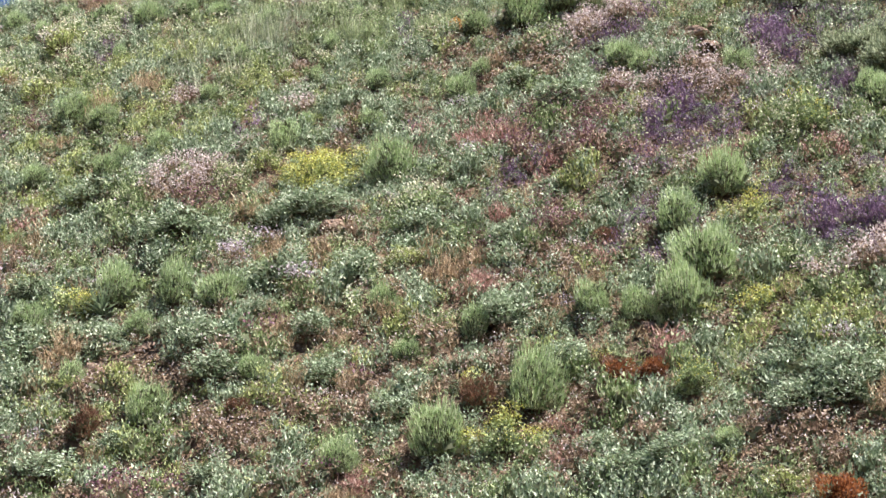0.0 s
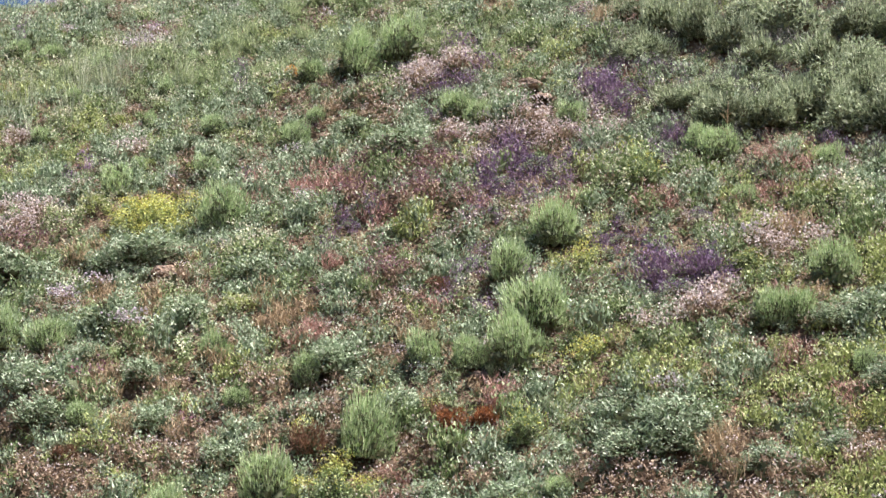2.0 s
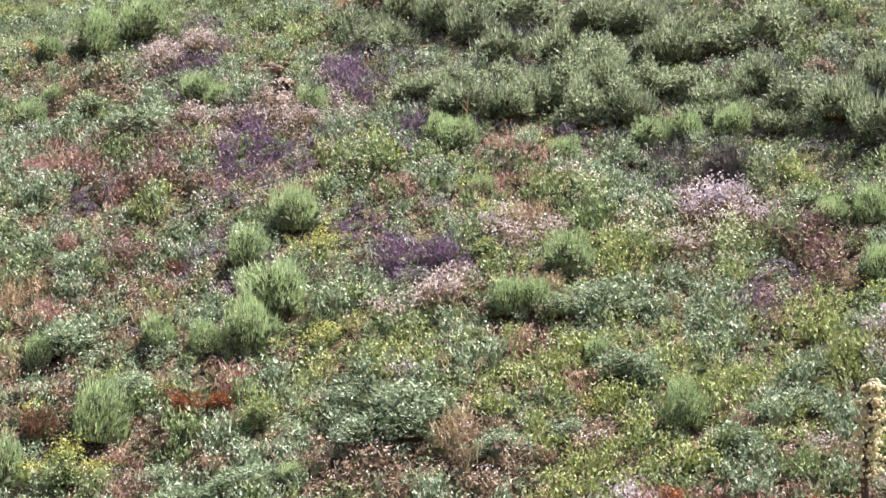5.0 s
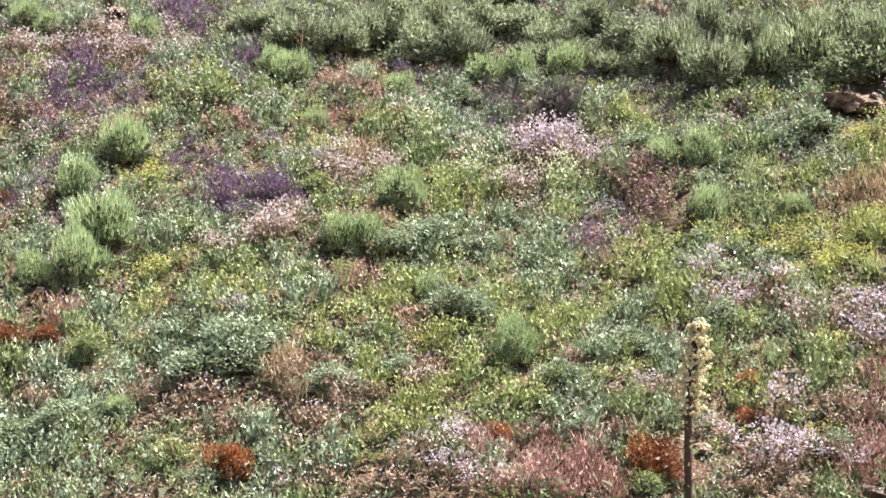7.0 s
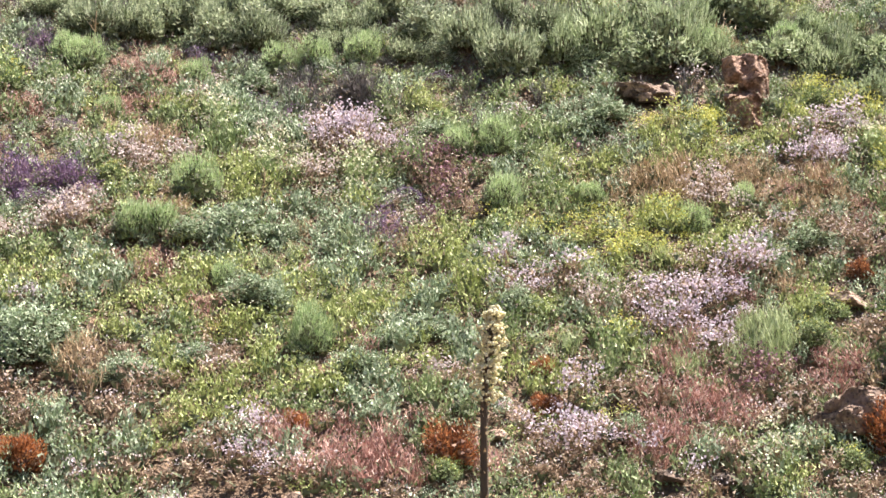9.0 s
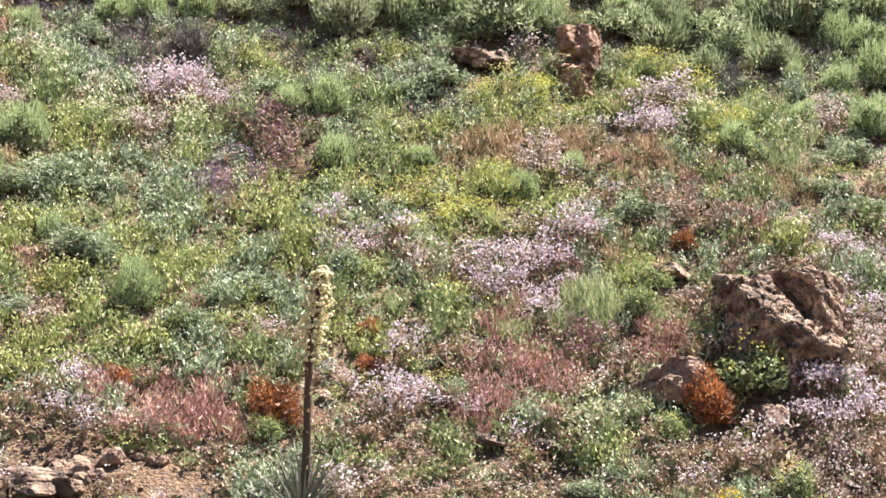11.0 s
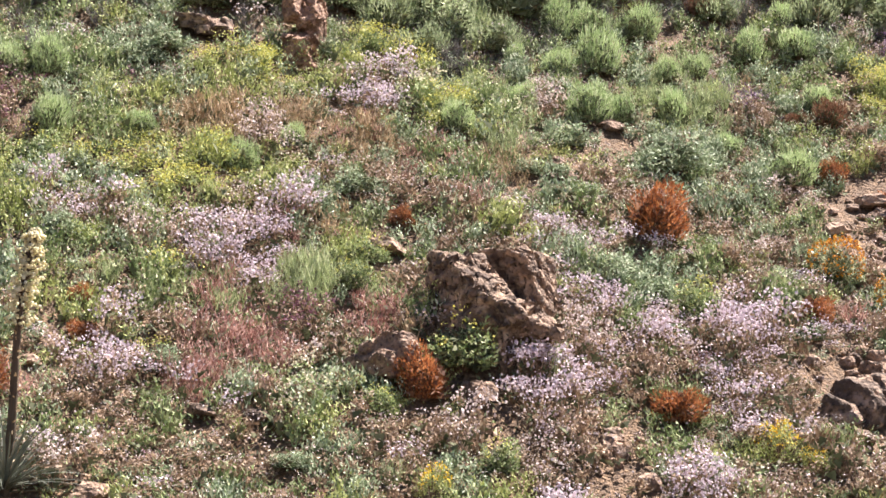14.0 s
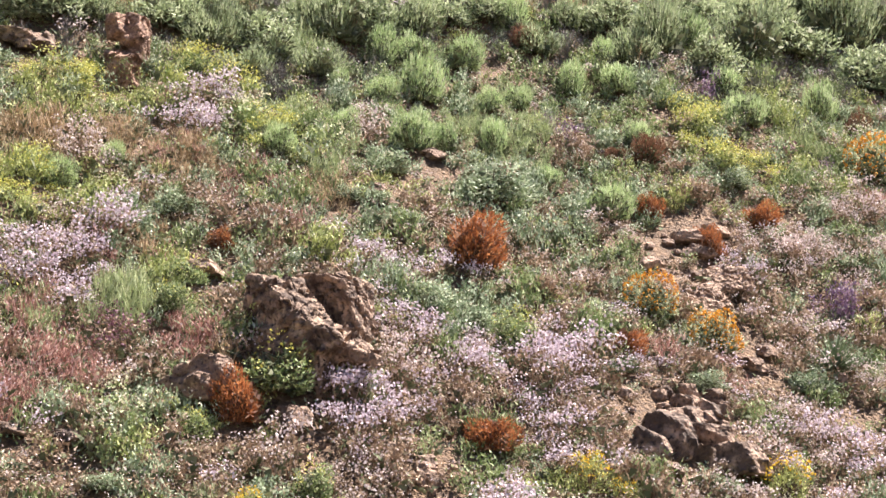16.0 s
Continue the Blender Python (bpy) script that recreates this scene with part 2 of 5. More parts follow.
def herb_shape(seed, high=0.25, wide=0.19, stems=7, count=74, leaf=(0.054, 0.027), flowers=0, flower=0.03, shell=0.3, up=0.0):
    """A small leafy plant: a few stems, an uneven canopy of small leaves, flowers standing over it."""
    r, sh = np.random.RandomState(seed), Shape()
    a = r.uniform(0, 2 * math.pi, stems)
    rad, h = wide * np.sqrt(r.uniform(0.05, 1, stems)), high * r.uniform(0.6, 1.0, stems)
    tip = np.stack([rad * np.cos(a), rad * np.sin(a), h], -1)
    base = tip * np.array([0.15, 0.15, 0.0])
    spikes(sh, r, base, unit(tip - base), np.linalg.norm(tip - base, axis=1), np.full(stems, 0.012))
    k = r.randint(0, stems, count)
    t = r.uniform(shell, 1.05, count)[:, None]
    at = base[k] * (1 - t) + tip[k] * t + r.normal(0, 1, (count, 3)) * np.array([0.045, 0.045, 0.03])
    at[:, 2] = np.maximum(at[:, 2], 0.01)
    way = unit(rand_dirs(r, count, -0.2, 0.9) + np.array([0, 0, up]))
    spikes(sh, r, at, way, leaf[0] * r.uniform(0.6, 1.2, count), leaf[1] * r.uniform(0.7, 1.2, count))
    # Broad low leaves take the dark slot, which paints shade under the canopy.
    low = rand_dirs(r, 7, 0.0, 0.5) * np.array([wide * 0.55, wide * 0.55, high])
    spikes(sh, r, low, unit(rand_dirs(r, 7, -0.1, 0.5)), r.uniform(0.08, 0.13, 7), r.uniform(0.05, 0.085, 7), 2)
    if flowers:
        k = r.randint(0, stems, flowers)
        at = tip[k] + r.normal(0, 1, (flowers, 3)) * np.array([0.055, 0.055, 0.03]) + np.array([0, 0, 0.05])
        blossoms(sh, r, at, flower * r.uniform(0.6, 1.3, flowers))
    return sh.done()


def grass_shape(seed, high=0.3, wide=0.12, count=26, width=0.006, lean=0.35, heads=0.0, sag=0.02):
    r, sh = np.random.RandomState(seed), Shape()
    a, q = r.uniform(0, 2 * math.pi, count), np.sqrt(r.uniform(0, 1, count))
    base = np.stack([q * wide * np.cos(a), q * wide * np.sin(a), 0 * a], -1)
    h = high * r.uniform(0.5, 1.0, count)
    tip = base + np.stack([np.cos(a) * lean * h * q + r.normal(0, 0.03, count), np.sin(a) * lean * h * q + r.normal(0, 0.03, count), h], -1)
    blades(sh, r, base, tip, width, 0, sag)
    if heads:
        k = r.permutation(count)[:int(count * heads)]
        for _ in range(3):
            leaves(sh, r, tip[k] - (tip[k] - base[k]) * r.uniform(0, 0.25, (len(k), 1)), unit(rand_dirs(r, len(k), -0.5, 0.6)), 0.05, 0.014, 1)
    return sh.done()


# ---- scattered growth ----
def scatter(name, label, category, shapes, mats, xy, size, lift=0.0):
    """One object of many small plants that nobody could count; lift: how much longer their stems are."""
    if len(xy) == 0:
        return
    pick = rng.randint(0, len(shapes), len(xy))
    size, lift = np.broadcast_to(size, len(xy)), np.broadcast_to(lift, len(xy))
    vs, fs, ss, n = [], [], [], 0
    z = ground_height(xy[:, 0], xy[:, 1]) - 0.012
    for k, (tv, tf, ts) in enumerate(shapes):
        at = np.where(pick == k)[0]
        if len(at) == 0:
            continue
        a, s = rng.uniform(0, 2 * math.pi, len(at)), (size[at] * rng.uniform(0.75, 1.3, len(at)))
        c, d = np.cos(a)[:, None] * s[:, None], np.sin(a)[:, None] * s[:, None]
        x = tv[None, :, 0] * c - tv[None, :, 1] * d + xy[at, 0][:, None]
        y = tv[None, :, 0] * d + tv[None, :, 1] * c + xy[at, 1][:, None]
        top = np.clip(tv[:, 2] / (0.55 * tv[:, 2].max()), 0, 1)
        h = tv[None, :, 2] * (s * rng.uniform(0.8, 1.2, len(at)))[:, None] + z[at][:, None] + lift[at][:, None] * top[None]
        vs.append(np.stack([x, y, h], -1).reshape(-1, 3))
        fs.append((tf[None] + (n + np.arange(len(at)) * len(tv))[:, None, None]).reshape(-1, 3))
        ss.append(np.tile(ts, len(at)))
        n += len(at) * len(tv)
    # The last slot colours the low leaves dark in place of shade.
    me = mesh_of(name, np.concatenate(vs), np.concatenate(fs), [mats[0], mats[-1], "shade_leaf"], np.concatenate(ss))
    tagged(new(name, me), label, category, kind="stuff")

# ---- rocks ----
# Face directions of broken blocks: a wedge that leans back, a slope, and a cliff that hangs over.
WEDGE = [(-0.85, -0.5, 0.1), (0.32, -0.72, 0.6), (0.05, -0.1, 1.0), (1.0, 0.1, 0.3), (0.0, 1.0, 0.2), (0, 0, -1)]
SLOPE = [(-0.6, -0.7, 0.2), (0.3, -0.75, 0.6), (0.2, -0.3, 1.0), (1.0, -0.2, 0.3), (0.0, 1.0, 0.2), (0, 0, -1)]
CLIFF = [(-0.5, -0.85, -0.15), (0.75, -0.6, 0.1), (0.1, -0.05, 1.0), (1.0, 0.3, 0.1), (0.0, 1.0, 0.2), (0, 0, -1)]


def add_block(bm, centre, size, seed, detail=4, rough=0.05, faces=None):
    """One broken angular block: tilted flat faces meet in edges, then the faces are roughened and cracked."""
    r = np.random.RandomState(seed)
    sides = faces or [(1, 0, 0.35), (-1, 0, 0.2), (0, 1, 0.2), (0, -1, 0.35), (0, 0, 1), (0, 0, -1)]
    slack, turn = (0.07, 0.12) if faces else (0.16, 0.6)
    planes = [(Vector(d) + Vector(r.normal(0, slack, 3)), r.uniform(0.78, 0.95)) for d in sides]
    planes += [(Vector(d), r.uniform(0.95, 1.15)) for d in r.normal(0, 1, (5, 3))]
    planes = [(n.normalized(), d) for n, d in planes]
    rot = Euler((r.uniform(-0.1, 0.1), r.uniform(-0.1, 0.1), r.uniform(-turn, turn))).to_matrix()
    half = Vector(size) * 0.5
    for v in bmesh.ops.create_icosphere(bm, subdivisions=detail, radius=1.0)["verts"]:
        d = v.co.normalized()
        p = d * min(e / max(n.dot(d), 1e-3) for n, e in planes)
        q = p * 1.7 + Vector((seed * 3.1, seed * 1.7, 0))
        p *= 1.0 + rough * 1.6 * noise.fractal(q, 1.0, 2.0, 5)
        p *= 1.0 - 0.09 * max(0.0, 1.0 - abs(noise.noise(q * 1.3)) * 9.0)
        v.co = Vector(centre) + rot @ Vector((p.x * half.x, p.y * half.y, p.z * half.z))


def rock(name, rows, label, mat="rock", detail=4, deep=0.9, seed=1, group="", grain=0.028, faces=()):
    """A rock as one closed mesh, melted together from blocks: rows of x, y, z, width, height."""
    bm = bmesh.new()
    x0, y0 = rows[0][0], rows[0][1]
    z0 = float(ground_height(x0, y0))
    for i, (x, y, z, w, h) in enumerate(rows):
        add_block(bm, (x - x0, y - y0, z - z0), (w, w * deep, h), seed + i * 7, detail, faces=faces[i] if i < len(faces) else None)
    me = bpy.data.meshes.new(name)
    bm.to_mesh(me)
    bm.free()
    ob = new(name, me)
    if len(rows) > 1:
        mod = ob.modifiers.new("melt", 'REMESH')
        mod.mode, mod.voxel_size = 'VOXEL', grain
        me = bpy.data.meshes.new_from_object(ob.evaluated_get(bpy.context.evaluated_depsgraph_get()))
        ob.modifiers.clear()
        ob.data = me
        for v in me.vertices:
            q = v.co * 3.0 + Vector((seed, 0, 0))
            v.co += v.normal * (0.03 * noise.fractal(q * 1.5, 0.7, 2.2, 6) - 0.045 * max(0.0, 1.0 - abs(noise.noise(q * 0.9)) * 8.0))
        me.polygons.foreach_set("use_smooth", np.zeros(len(me.polygons), bool))
    me.materials.clear()
    me.materials.append(M[mat])
    ob.matrix_basis = pose(x0, y0, z0)
    return tagged(ob, label, "rock", group)


def crag(name, x, y, turn, blocks, label, mat, seed, grain=0.02, crack=1.0):
    """A large rock melted together from blocks cut by given planes: rows of right, away, up, width, depth, height and
    planes of a direction and a distance from the middle, where 1 is the block's half size."""
    bm = bmesh.new()
    for i, (u, v, z, w, deep, h, planes) in enumerate(blocks):
        r = np.random.RandomState(seed + i)
        cut = [(Vector(n).normalized(), d) for n, d in planes]
        cut += [(Vector(n).normalized(), d) for n, d in (((0, 1, 0.2), 0.9), ((0, 0, -1), 0.9), ((1, 0.2, 0), 0.95), ((-1, 0.2, 0), 0.95), ((0, 0, 1), 0.95))]
        cut += [(Vector(n).normalized(), r.uniform(0.9, 1.05)) for n in r.normal(0, 1, (6, 3))]
        for vert in bmesh.ops.create_icosphere(bm, subdivisions=5, radius=1.0)["verts"]:
            way = vert.co.normalized()
            q = way * min(e / max(n.dot(way), 1e-3) for n, e in cut)
            q *= 1.0 + 0.05 * noise.fractal(q * 1.6 + Vector((seed + i * 3.7, 0, 0)), 1.0, 2.0, 4)
            vert.co = Vector((u + q.x * w / 2, v + q.y * deep / 2, z + q.z * h / 2))
    me = bpy.data.meshes.new(name)
    bm.to_mesh(me)
    bm.free()
    ob = new(name, me)
    mod = ob.modifiers.new("melt", 'REMESH')
    mod.mode, mod.voxel_size = 'VOXEL', grain
    me = bpy.data.meshes.new_from_object(ob.evaluated_get(bpy.context.evaluated_depsgraph_get()))
    ob.modifiers.clear()
    ob.data = me
    for v in me.vertices:
        q = v.co * 3.0 + Vector((seed, 0, 0))
        v.co += v.normal * crack * (0.05 * noise.fractal(q * 1.1, 0.7, 2.2, 6) - 0.06 * max(0.0, 1.0 - abs(noise.noise(q * 0.8)) * 7.0)
                            - 0.03 * max(0.0, 1.0 - abs(noise.noise(q * 1.7 + Vector((9, 0, 0)))) * 8.0))
    me.polygons.foreach_set("use_smooth", np.zeros(len(me.polygons), bool))
    me.materials.clear()
    me.materials.append(M[mat])
    ob.matrix_basis = pose(x, y, float(ground_height(x, y)), 0, 0, -turn)
    return tagged(ob, label, "rock")


crag("boulder", 6.75, 22.2, 16.9, [
    (-0.42, 0.0, 0.71, 1.12, 1.15, 1.02, [((-0.80, -0.60, -0.08), 0.50), ((0.34, -0.56, 0.76), 0.56), ((0.1, -0.1, 1), 0.84), ((0.86, 0, 0.5), 0.66)]),
    (0.13, 0.46, 0.83, 0.98, 0.9, 0.92, [((-0.62, -0.72, -0.32), 0.42), ((0.86, -0.45, 0.22), 0.72), ((0.1, 0, 1), 0.84)]),
    (0.22, -0.1, 0.38, 0.66, 0.8, 0.5, [((0.2, -0.68, 0.7), 0.55), ((0.72, -0.1, 0.69), 0.66), ((-0.8, -0.6, 0.0), 0.85)]),
    (-0.10, -0.22, 0.06, 0.54, 0.7, 0.78, [((-0.4, -0.88, -0.25), 0.58), ((0.8, -0.6, -0.1), 0.7), ((0.2, -0.5, 0.84), 0.85)]),
    (-0.45, -0.08, 0.22, 0.9, 0.95, 0.8, [((-0.80, -0.60, -0.08), 0.58), ((0.34, -0.66, 0.66), 0.62), ((0, 0, 1), 0.85)]),
], "large cracked brown boulder with a dark cleft", "boulder_rock", 3)
rock("boulder", [
    (5.36, 21.64, 3.5, 0.44, 0.46), (5.2, 21.56, 3.36, 0.3, 0.36),
], "low brown boulder beside the large one", "rock", seed=21, faces=(SLOPE, CLIFF))
crag("boulder", 5.6, 28.3, 11.2, [
    (0.03, 0.25, 0.80, 0.46, 0.5, 0.56, [((-0.4, -0.75, 0.5), 0.66), ((0.7, -0.6, 0.3), 0.72), ((0.2, 0, 1), 0.86)]),
    (-0.25, 0.2, 0.84, 0.32, 0.4, 0.42, [((-0.6, -0.78, 0.1), 0.66), ((0.6, -0.7, 0.4), 0.7), ((-0.1, 0, 1), 0.86)]),
    (0.09, 0.15, 0.42, 0.32, 0.5, 0.74, [((-0.5, -0.85, -0.15), 0.6), ((0.8, -0.55, -0.1), 0.72)]),
    (-0.13, -0.02, 0.30, 0.54, 0.55, 0.36, [((-0.1, -0.62, 0.78), 0.55), ((0.5, -0.85, -0.2), 0.7), ((-0.7, -0.7, 0), 0.8)]),
    (-0.11, -0.16, 0.02, 0.50, 0.5, 0.40, [((-0.2, -0.9, -0.1), 0.6), ((0.7, -0.6, 0.3), 0.7)]),
], "upright lumpy orange-brown boulder among scrub", "red_rock", 35, 0.016, 0.6)
crag("rock_slab", 12.55, 24.3, 27.3, [
    (0.0, 0.0, -0.03, 1.0, 1.1, 0.5, [((0.06, -0.86, 0.52), 0.16), ((-0.9, -0.3, 0.1), 0.7), ((0.9, -0.2, 0.3), 0.75)]),
    (0.42, 0.5, 0.31, 0.7, 0.8, 0.4, [((0.05, -0.86, 0.52), 0.16), ((-0.9, -0.3, 0.1), 0.8)]),
    (-0.2, -0.42, -0.38, 0.6, 0.6, 0.4, [((0.1, -0.86, 0.52), 0.16), ((-0.8, -0.3, 0.0), 0.75)]),
], "flat pale tan slab of bare rock lying with the slope", "pale_rock", 61)
LEDGES = [
    (4.06, 28.69, 8.79, 0.46, 0.18), (4.27, 28.68, 8.75, 0.4, 0.21), (4.44, 28.54, 8.68, 0.2, 0.33),
    (4.12, 28.59, 8.64, 0.3, 0.15), (3.92, 28.69, 8.74, 0.25, 0.15),
    (10.69, 21.11, 3.01, 0.46, 0.55), (11.4, 21.38, 3.05, 0.36, 0.36), (11.48, 21.03, 2.78, 0.56, 0.43),
    (10.39, 20.99, 2.88, 0.29, 0.32), (11.03, 21.12, 2.83, 0.33, 0.26), (11.22, 21.78, 3.33, 0.3, 0.23),
    (11.5, 21.83, 3.4, 0.27, 0.23), (11.22, 21.99, 3.5, 0.27, 0.19), (11.74, 22.18, 3.62, 0.25, 0.18),
    (10.66, 21.62, 3.23, 0.27, 0.2), (11.21, 21.52, 3.12, 0.23, 0.23), (10.37, 20.66, 2.63, 0.28, 0.19),
]
LEDGES += [
    (-1.43, 20.3, 2.34, 0.54, 0.23), (-1.17, 20.2, 2.27, 0.34, 0.19),
    (3.13, 21.28, 2.78, 0.26, 0.14), (3.71, 21.11, 2.72, 0.26, 0.16),
]
# The ledge rocks are coloured darker to stand for shadows between them.
for i, (x, y, z, w, h) in enumerate(LEDGES):
    rock("ledge_rock", [(x, y, z, w, h)], "angular brown rock breaking out of the soil, coloured darker for the shadows between", "shade_rock", 4, 0.9, 150 + i * 5, "broken ledge rocks", faces=((CLIFF, WEDGE, SLOPE)[i % 3],))
STONES = [
    (6.23, 21.47, 3.07, 0.38, 0.26), (5.71, 23.88, 4.97, 0.38, 0.23), (-7.72, 32.86, 11.86, 0.43, 0.25),
    (-7.39, 32.37, 11.47, 0.33, 0.17), (-12.19, 27.73, 7.82, 0.41, 0.19), (-12.29, 28.5, 8.32, 0.44, 0.11),
    (-6.58, 24.9, 5.57, 0.23, 0.16), (-11.27, 32.31, 11.06, 0.24, 0.18), (1.91, 19.99, 1.9, 0.39, 0.19),
    (12.75, 23.09, 4.17, 0.29, 0.13),
]
STONES += [
    (13.06, 25.56, 6.14, 0.48, 0.21), (13.59, 25.71, 6.29, 0.41, 0.21), (13.16, 25.32, 5.92, 0.4, 0.19),
    (9.84, 27.17, 7.31, 0.33, 0.15), (9.76, 27.25, 7.38, 0.25, 0.13), (10.44, 21.17, 2.91, 0.2, 0.14),
    (11.38, 22.23, 3.68, 0.28, 0.17), (12.13, 24.8, 5.62, 0.31, 0.17), (13.77, 22.59, 3.89, 0.15, 0.32),
    (1.4, 21.81, 3.29, 0.21, 0.13),
]
for i, (x, y, z, w, h) in enumerate(STONES):
    rock("stone", [(x, y, z, w, h)], "single weathered tan stone on the slope", "pale_rock" if i % 3 else "rock", 3, 0.9, 90 + i * 5, "stones on the slope")


def rubble(x, y, rx, ry, count, seed):
    """Loose broken stones strewn over a patch of soil."""
    r = np.random.RandomState(seed)
    for i in range(count):
        px, py = x + r.normal(0, rx * 0.6), y + r.normal(0, ry * 0.6)
        w = r.uniform(0.08, 0.28)
        rock("loose_stone", [(px, py, float(ground_height(px, py)) + 0.02, w, w * r.uniform(0.5, 0.9))],
             "loose angular brown stone on bare soil", "rock" if i % 2 else "pale_rock", 2, 1.0, 400 + seed + i * 3, "loose stones")


rubble(11.19, 21.86, 0.68, 0.62, 52, 10)
rubble(12.78, 25.6, 0.64, 0.48, 18, 60)
rubble(12.79, 23.18, 0.44, 0.29, 8, 110)
rubble(7.54, 20.44, 0.24, 0.57, 10, 160)
rubble(8.77, 25.85, 0.84, 0.64, 14, 210)
rubble(-13.76, 24.48, 0.55, 0.4, 10, 260)
rubble(-1.02, 20.46, 0.85, 0.22, 10, 310)
rubble(-12.09, 28.14, 0.35, 0.44, 5, 360)



# ---- where the bushes stand: x, y, width ----
GREEN = [
    (-13.34, 32.37, 0.52), (-11.75, 32.1, 0.64), (-11.61, 32.73, 0.45), (-11.4, 34.46, 1), (-12.3, 34.34, 0.63),
    (-14.13, 30.11, 0.71), (-11.89, 29.36, 0.9), (-6.16, 27.76, 0.82), (-6.67, 27, 0.71), (-6.03, 25.95, 1.05),
    (-7.35, 25.13, 0.62), (-6.75, 25.14, 0.58), (-6.14, 25.22, 0.87), (-7.68, 23.54, 0.86), (-8.48, 22.58, 0.77),
    (-12.79, 23.25, 0.65), (-15.97, 25.42, 0.67), (-14.04, 25.18, 0.48), (-14.35, 23.94, 0.39), (-11.71, 24.07, 0.54),
    (-8.93, 24.88, 0.58), (-9.67, 24.43, 0.46), (-14.9, 26.18, 0.93),
]
GREEN += [
    (-13.83, 25.85, 0.74), (-12.9, 25.55, 0.72), (-10.47, 25.61, 0.58), (-9.55, 22.02, 0.53), (-8.9, 32.23, 0.67),
    (-8.38, 31.93, 0.57), (-6.78, 31.59, 0.58), (-21.59, 36.9, 0.68), (-20.26, 36.37, 0.72), (-15.15, 34.34, 0.54),
    (-13.68, 31.29, 0.29), (-17.42, 30.44, 0.5), (-18.61, 36.48, 0.59), (-23.06, 36.82, 0.63), (-19.47, 36.5, 0.55),
    (-17.05, 35.55, 0.57), (-15.16, 35.72, 0.49), (-16.8, 33.82, 0.48), (-24.19, 37.44, 0.64), (-22.98, 37.57, 0.51),
    (-15.03, 33.31, 0.46), (-16.79, 32.45, 0.42), (-15.66, 29.33, 0.38),
]
GREEN_MID = [
    (-19.48, 32.19, 0.81), (-18.47, 31.56, 0.63), (-16.77, 30.75, 0.52), (-17.53, 30.07, 0.59), (-18.72, 29.82, 0.5),
    (-4.47, 30.26, 0.61), (-4.96, 22.38, 0.33), (-20.09, 34.88, 0.49), (-12.91, 30.96, 0.5), (-14.22, 31.07, 0.39),
    (-17.83, 27.9, 0.47), (0.02, 30.3, 0.65), (-1.22, 30.25, 0.74), (-0.71, 30.34, 0.65), (-4.13, 30.11, 0.74),
    (-2.48, 29.94, 0.62), (-3.62, 28.94, 0.43),
]
GREEN_MID += [
    (-2.17, 26.38, 0.73), (-2.9, 25.44, 0.68), (-2.58, 25.44, 0.54), (-0.62, 23.28, 0.55), (1.33, 27.8, 0.49),
    (1.89, 27.86, 0.63), (1.83, 26.37, 0.69), (3, 26.16, 0.46), (4.24, 25.72, 0.48), (5.01, 26.19, 0.39),
    (-0.65, 23.39, 0.54), (-1.69, 24.55, 0.36), (0.46, 33.64, 0.6), (5.31, 29.82, 0.69), (6.52, 30.26, 0.71),
    (-11.5, 34.75, 0.96), (-10.65, 35.01, 1.01),
]
GREEN_EAST = [
    (7.4, 26.59, 0.56), (8.58, 27.54, 0.51), (8.87, 28.82, 0.39), (9.82, 29.83, 0.72), (10.38, 29.7, 0.72),
    (11.21, 29.87, 0.86), (10.21, 28.9, 0.8), (9.49, 28.5, 0.53), (9.55, 27.35, 0.75), (10.09, 27.38, 0.51),
    (10.97, 27.81, 0.69), (11.27, 28.73, 0.52), (11.84, 28.98, 0.49), (12.94, 29.41, 0.66), (13.73, 29.39, 0.69),
    (13.95, 30.51, 0.59), (15.87, 29.71, 0.69), (15.78, 28.8, 0.7), (17.6, 29.64, 0.8), (13.37, 27.87, 0.54),
    (12.05, 26.03, 0.76), (11.53, 26.96, 0.45), (15.89, 31.46, 1.01), (12.59, 31.15, 0.87),
]
SAGE = [
    (-12.57, 24.58, 0.85), (-11.3, 25.11, 0.62), (-12.18, 24.01, 0.68), (-8.67, 25.15, 0.82), (-8, 24.99, 0.59),
    (-7.41, 24.32, 0.64), (-13.47, 25.03, 0.48), (-10.72, 24.12, 0.66), (-14.44, 25.03, 0.65), (-15.52, 24.86, 0.9),
    (-15.28, 24.22, 0.72), (-12.68, 28.19, 0.96), (-13.37, 28.03, 0.79), (-17.08, 29.24, 0.96), (-14.66, 27.7, 1.06),
]
SAGE += [
    (-11.14, 26.37, 0.72), (-10.66, 27.57, 0.75), (-9.28, 27.41, 0.57), (-11.24, 22.01, 0.55), (-12.87, 22.7, 0.58),
    (-13.59, 22.28, 0.72), (-9.35, 23.26, 0.63), (-12.26, 25.41, 0.47), (-16.43, 26.23, 0.78), (-12.3, 26.21, 0.9),
    (-5.64, 22.39, 0.71), (-6.13, 22.24, 0.7), (-6.64, 22.89, 0.53), (-9.53, 31.03, 0.93), (-10.75, 32.34, 0.78),
]
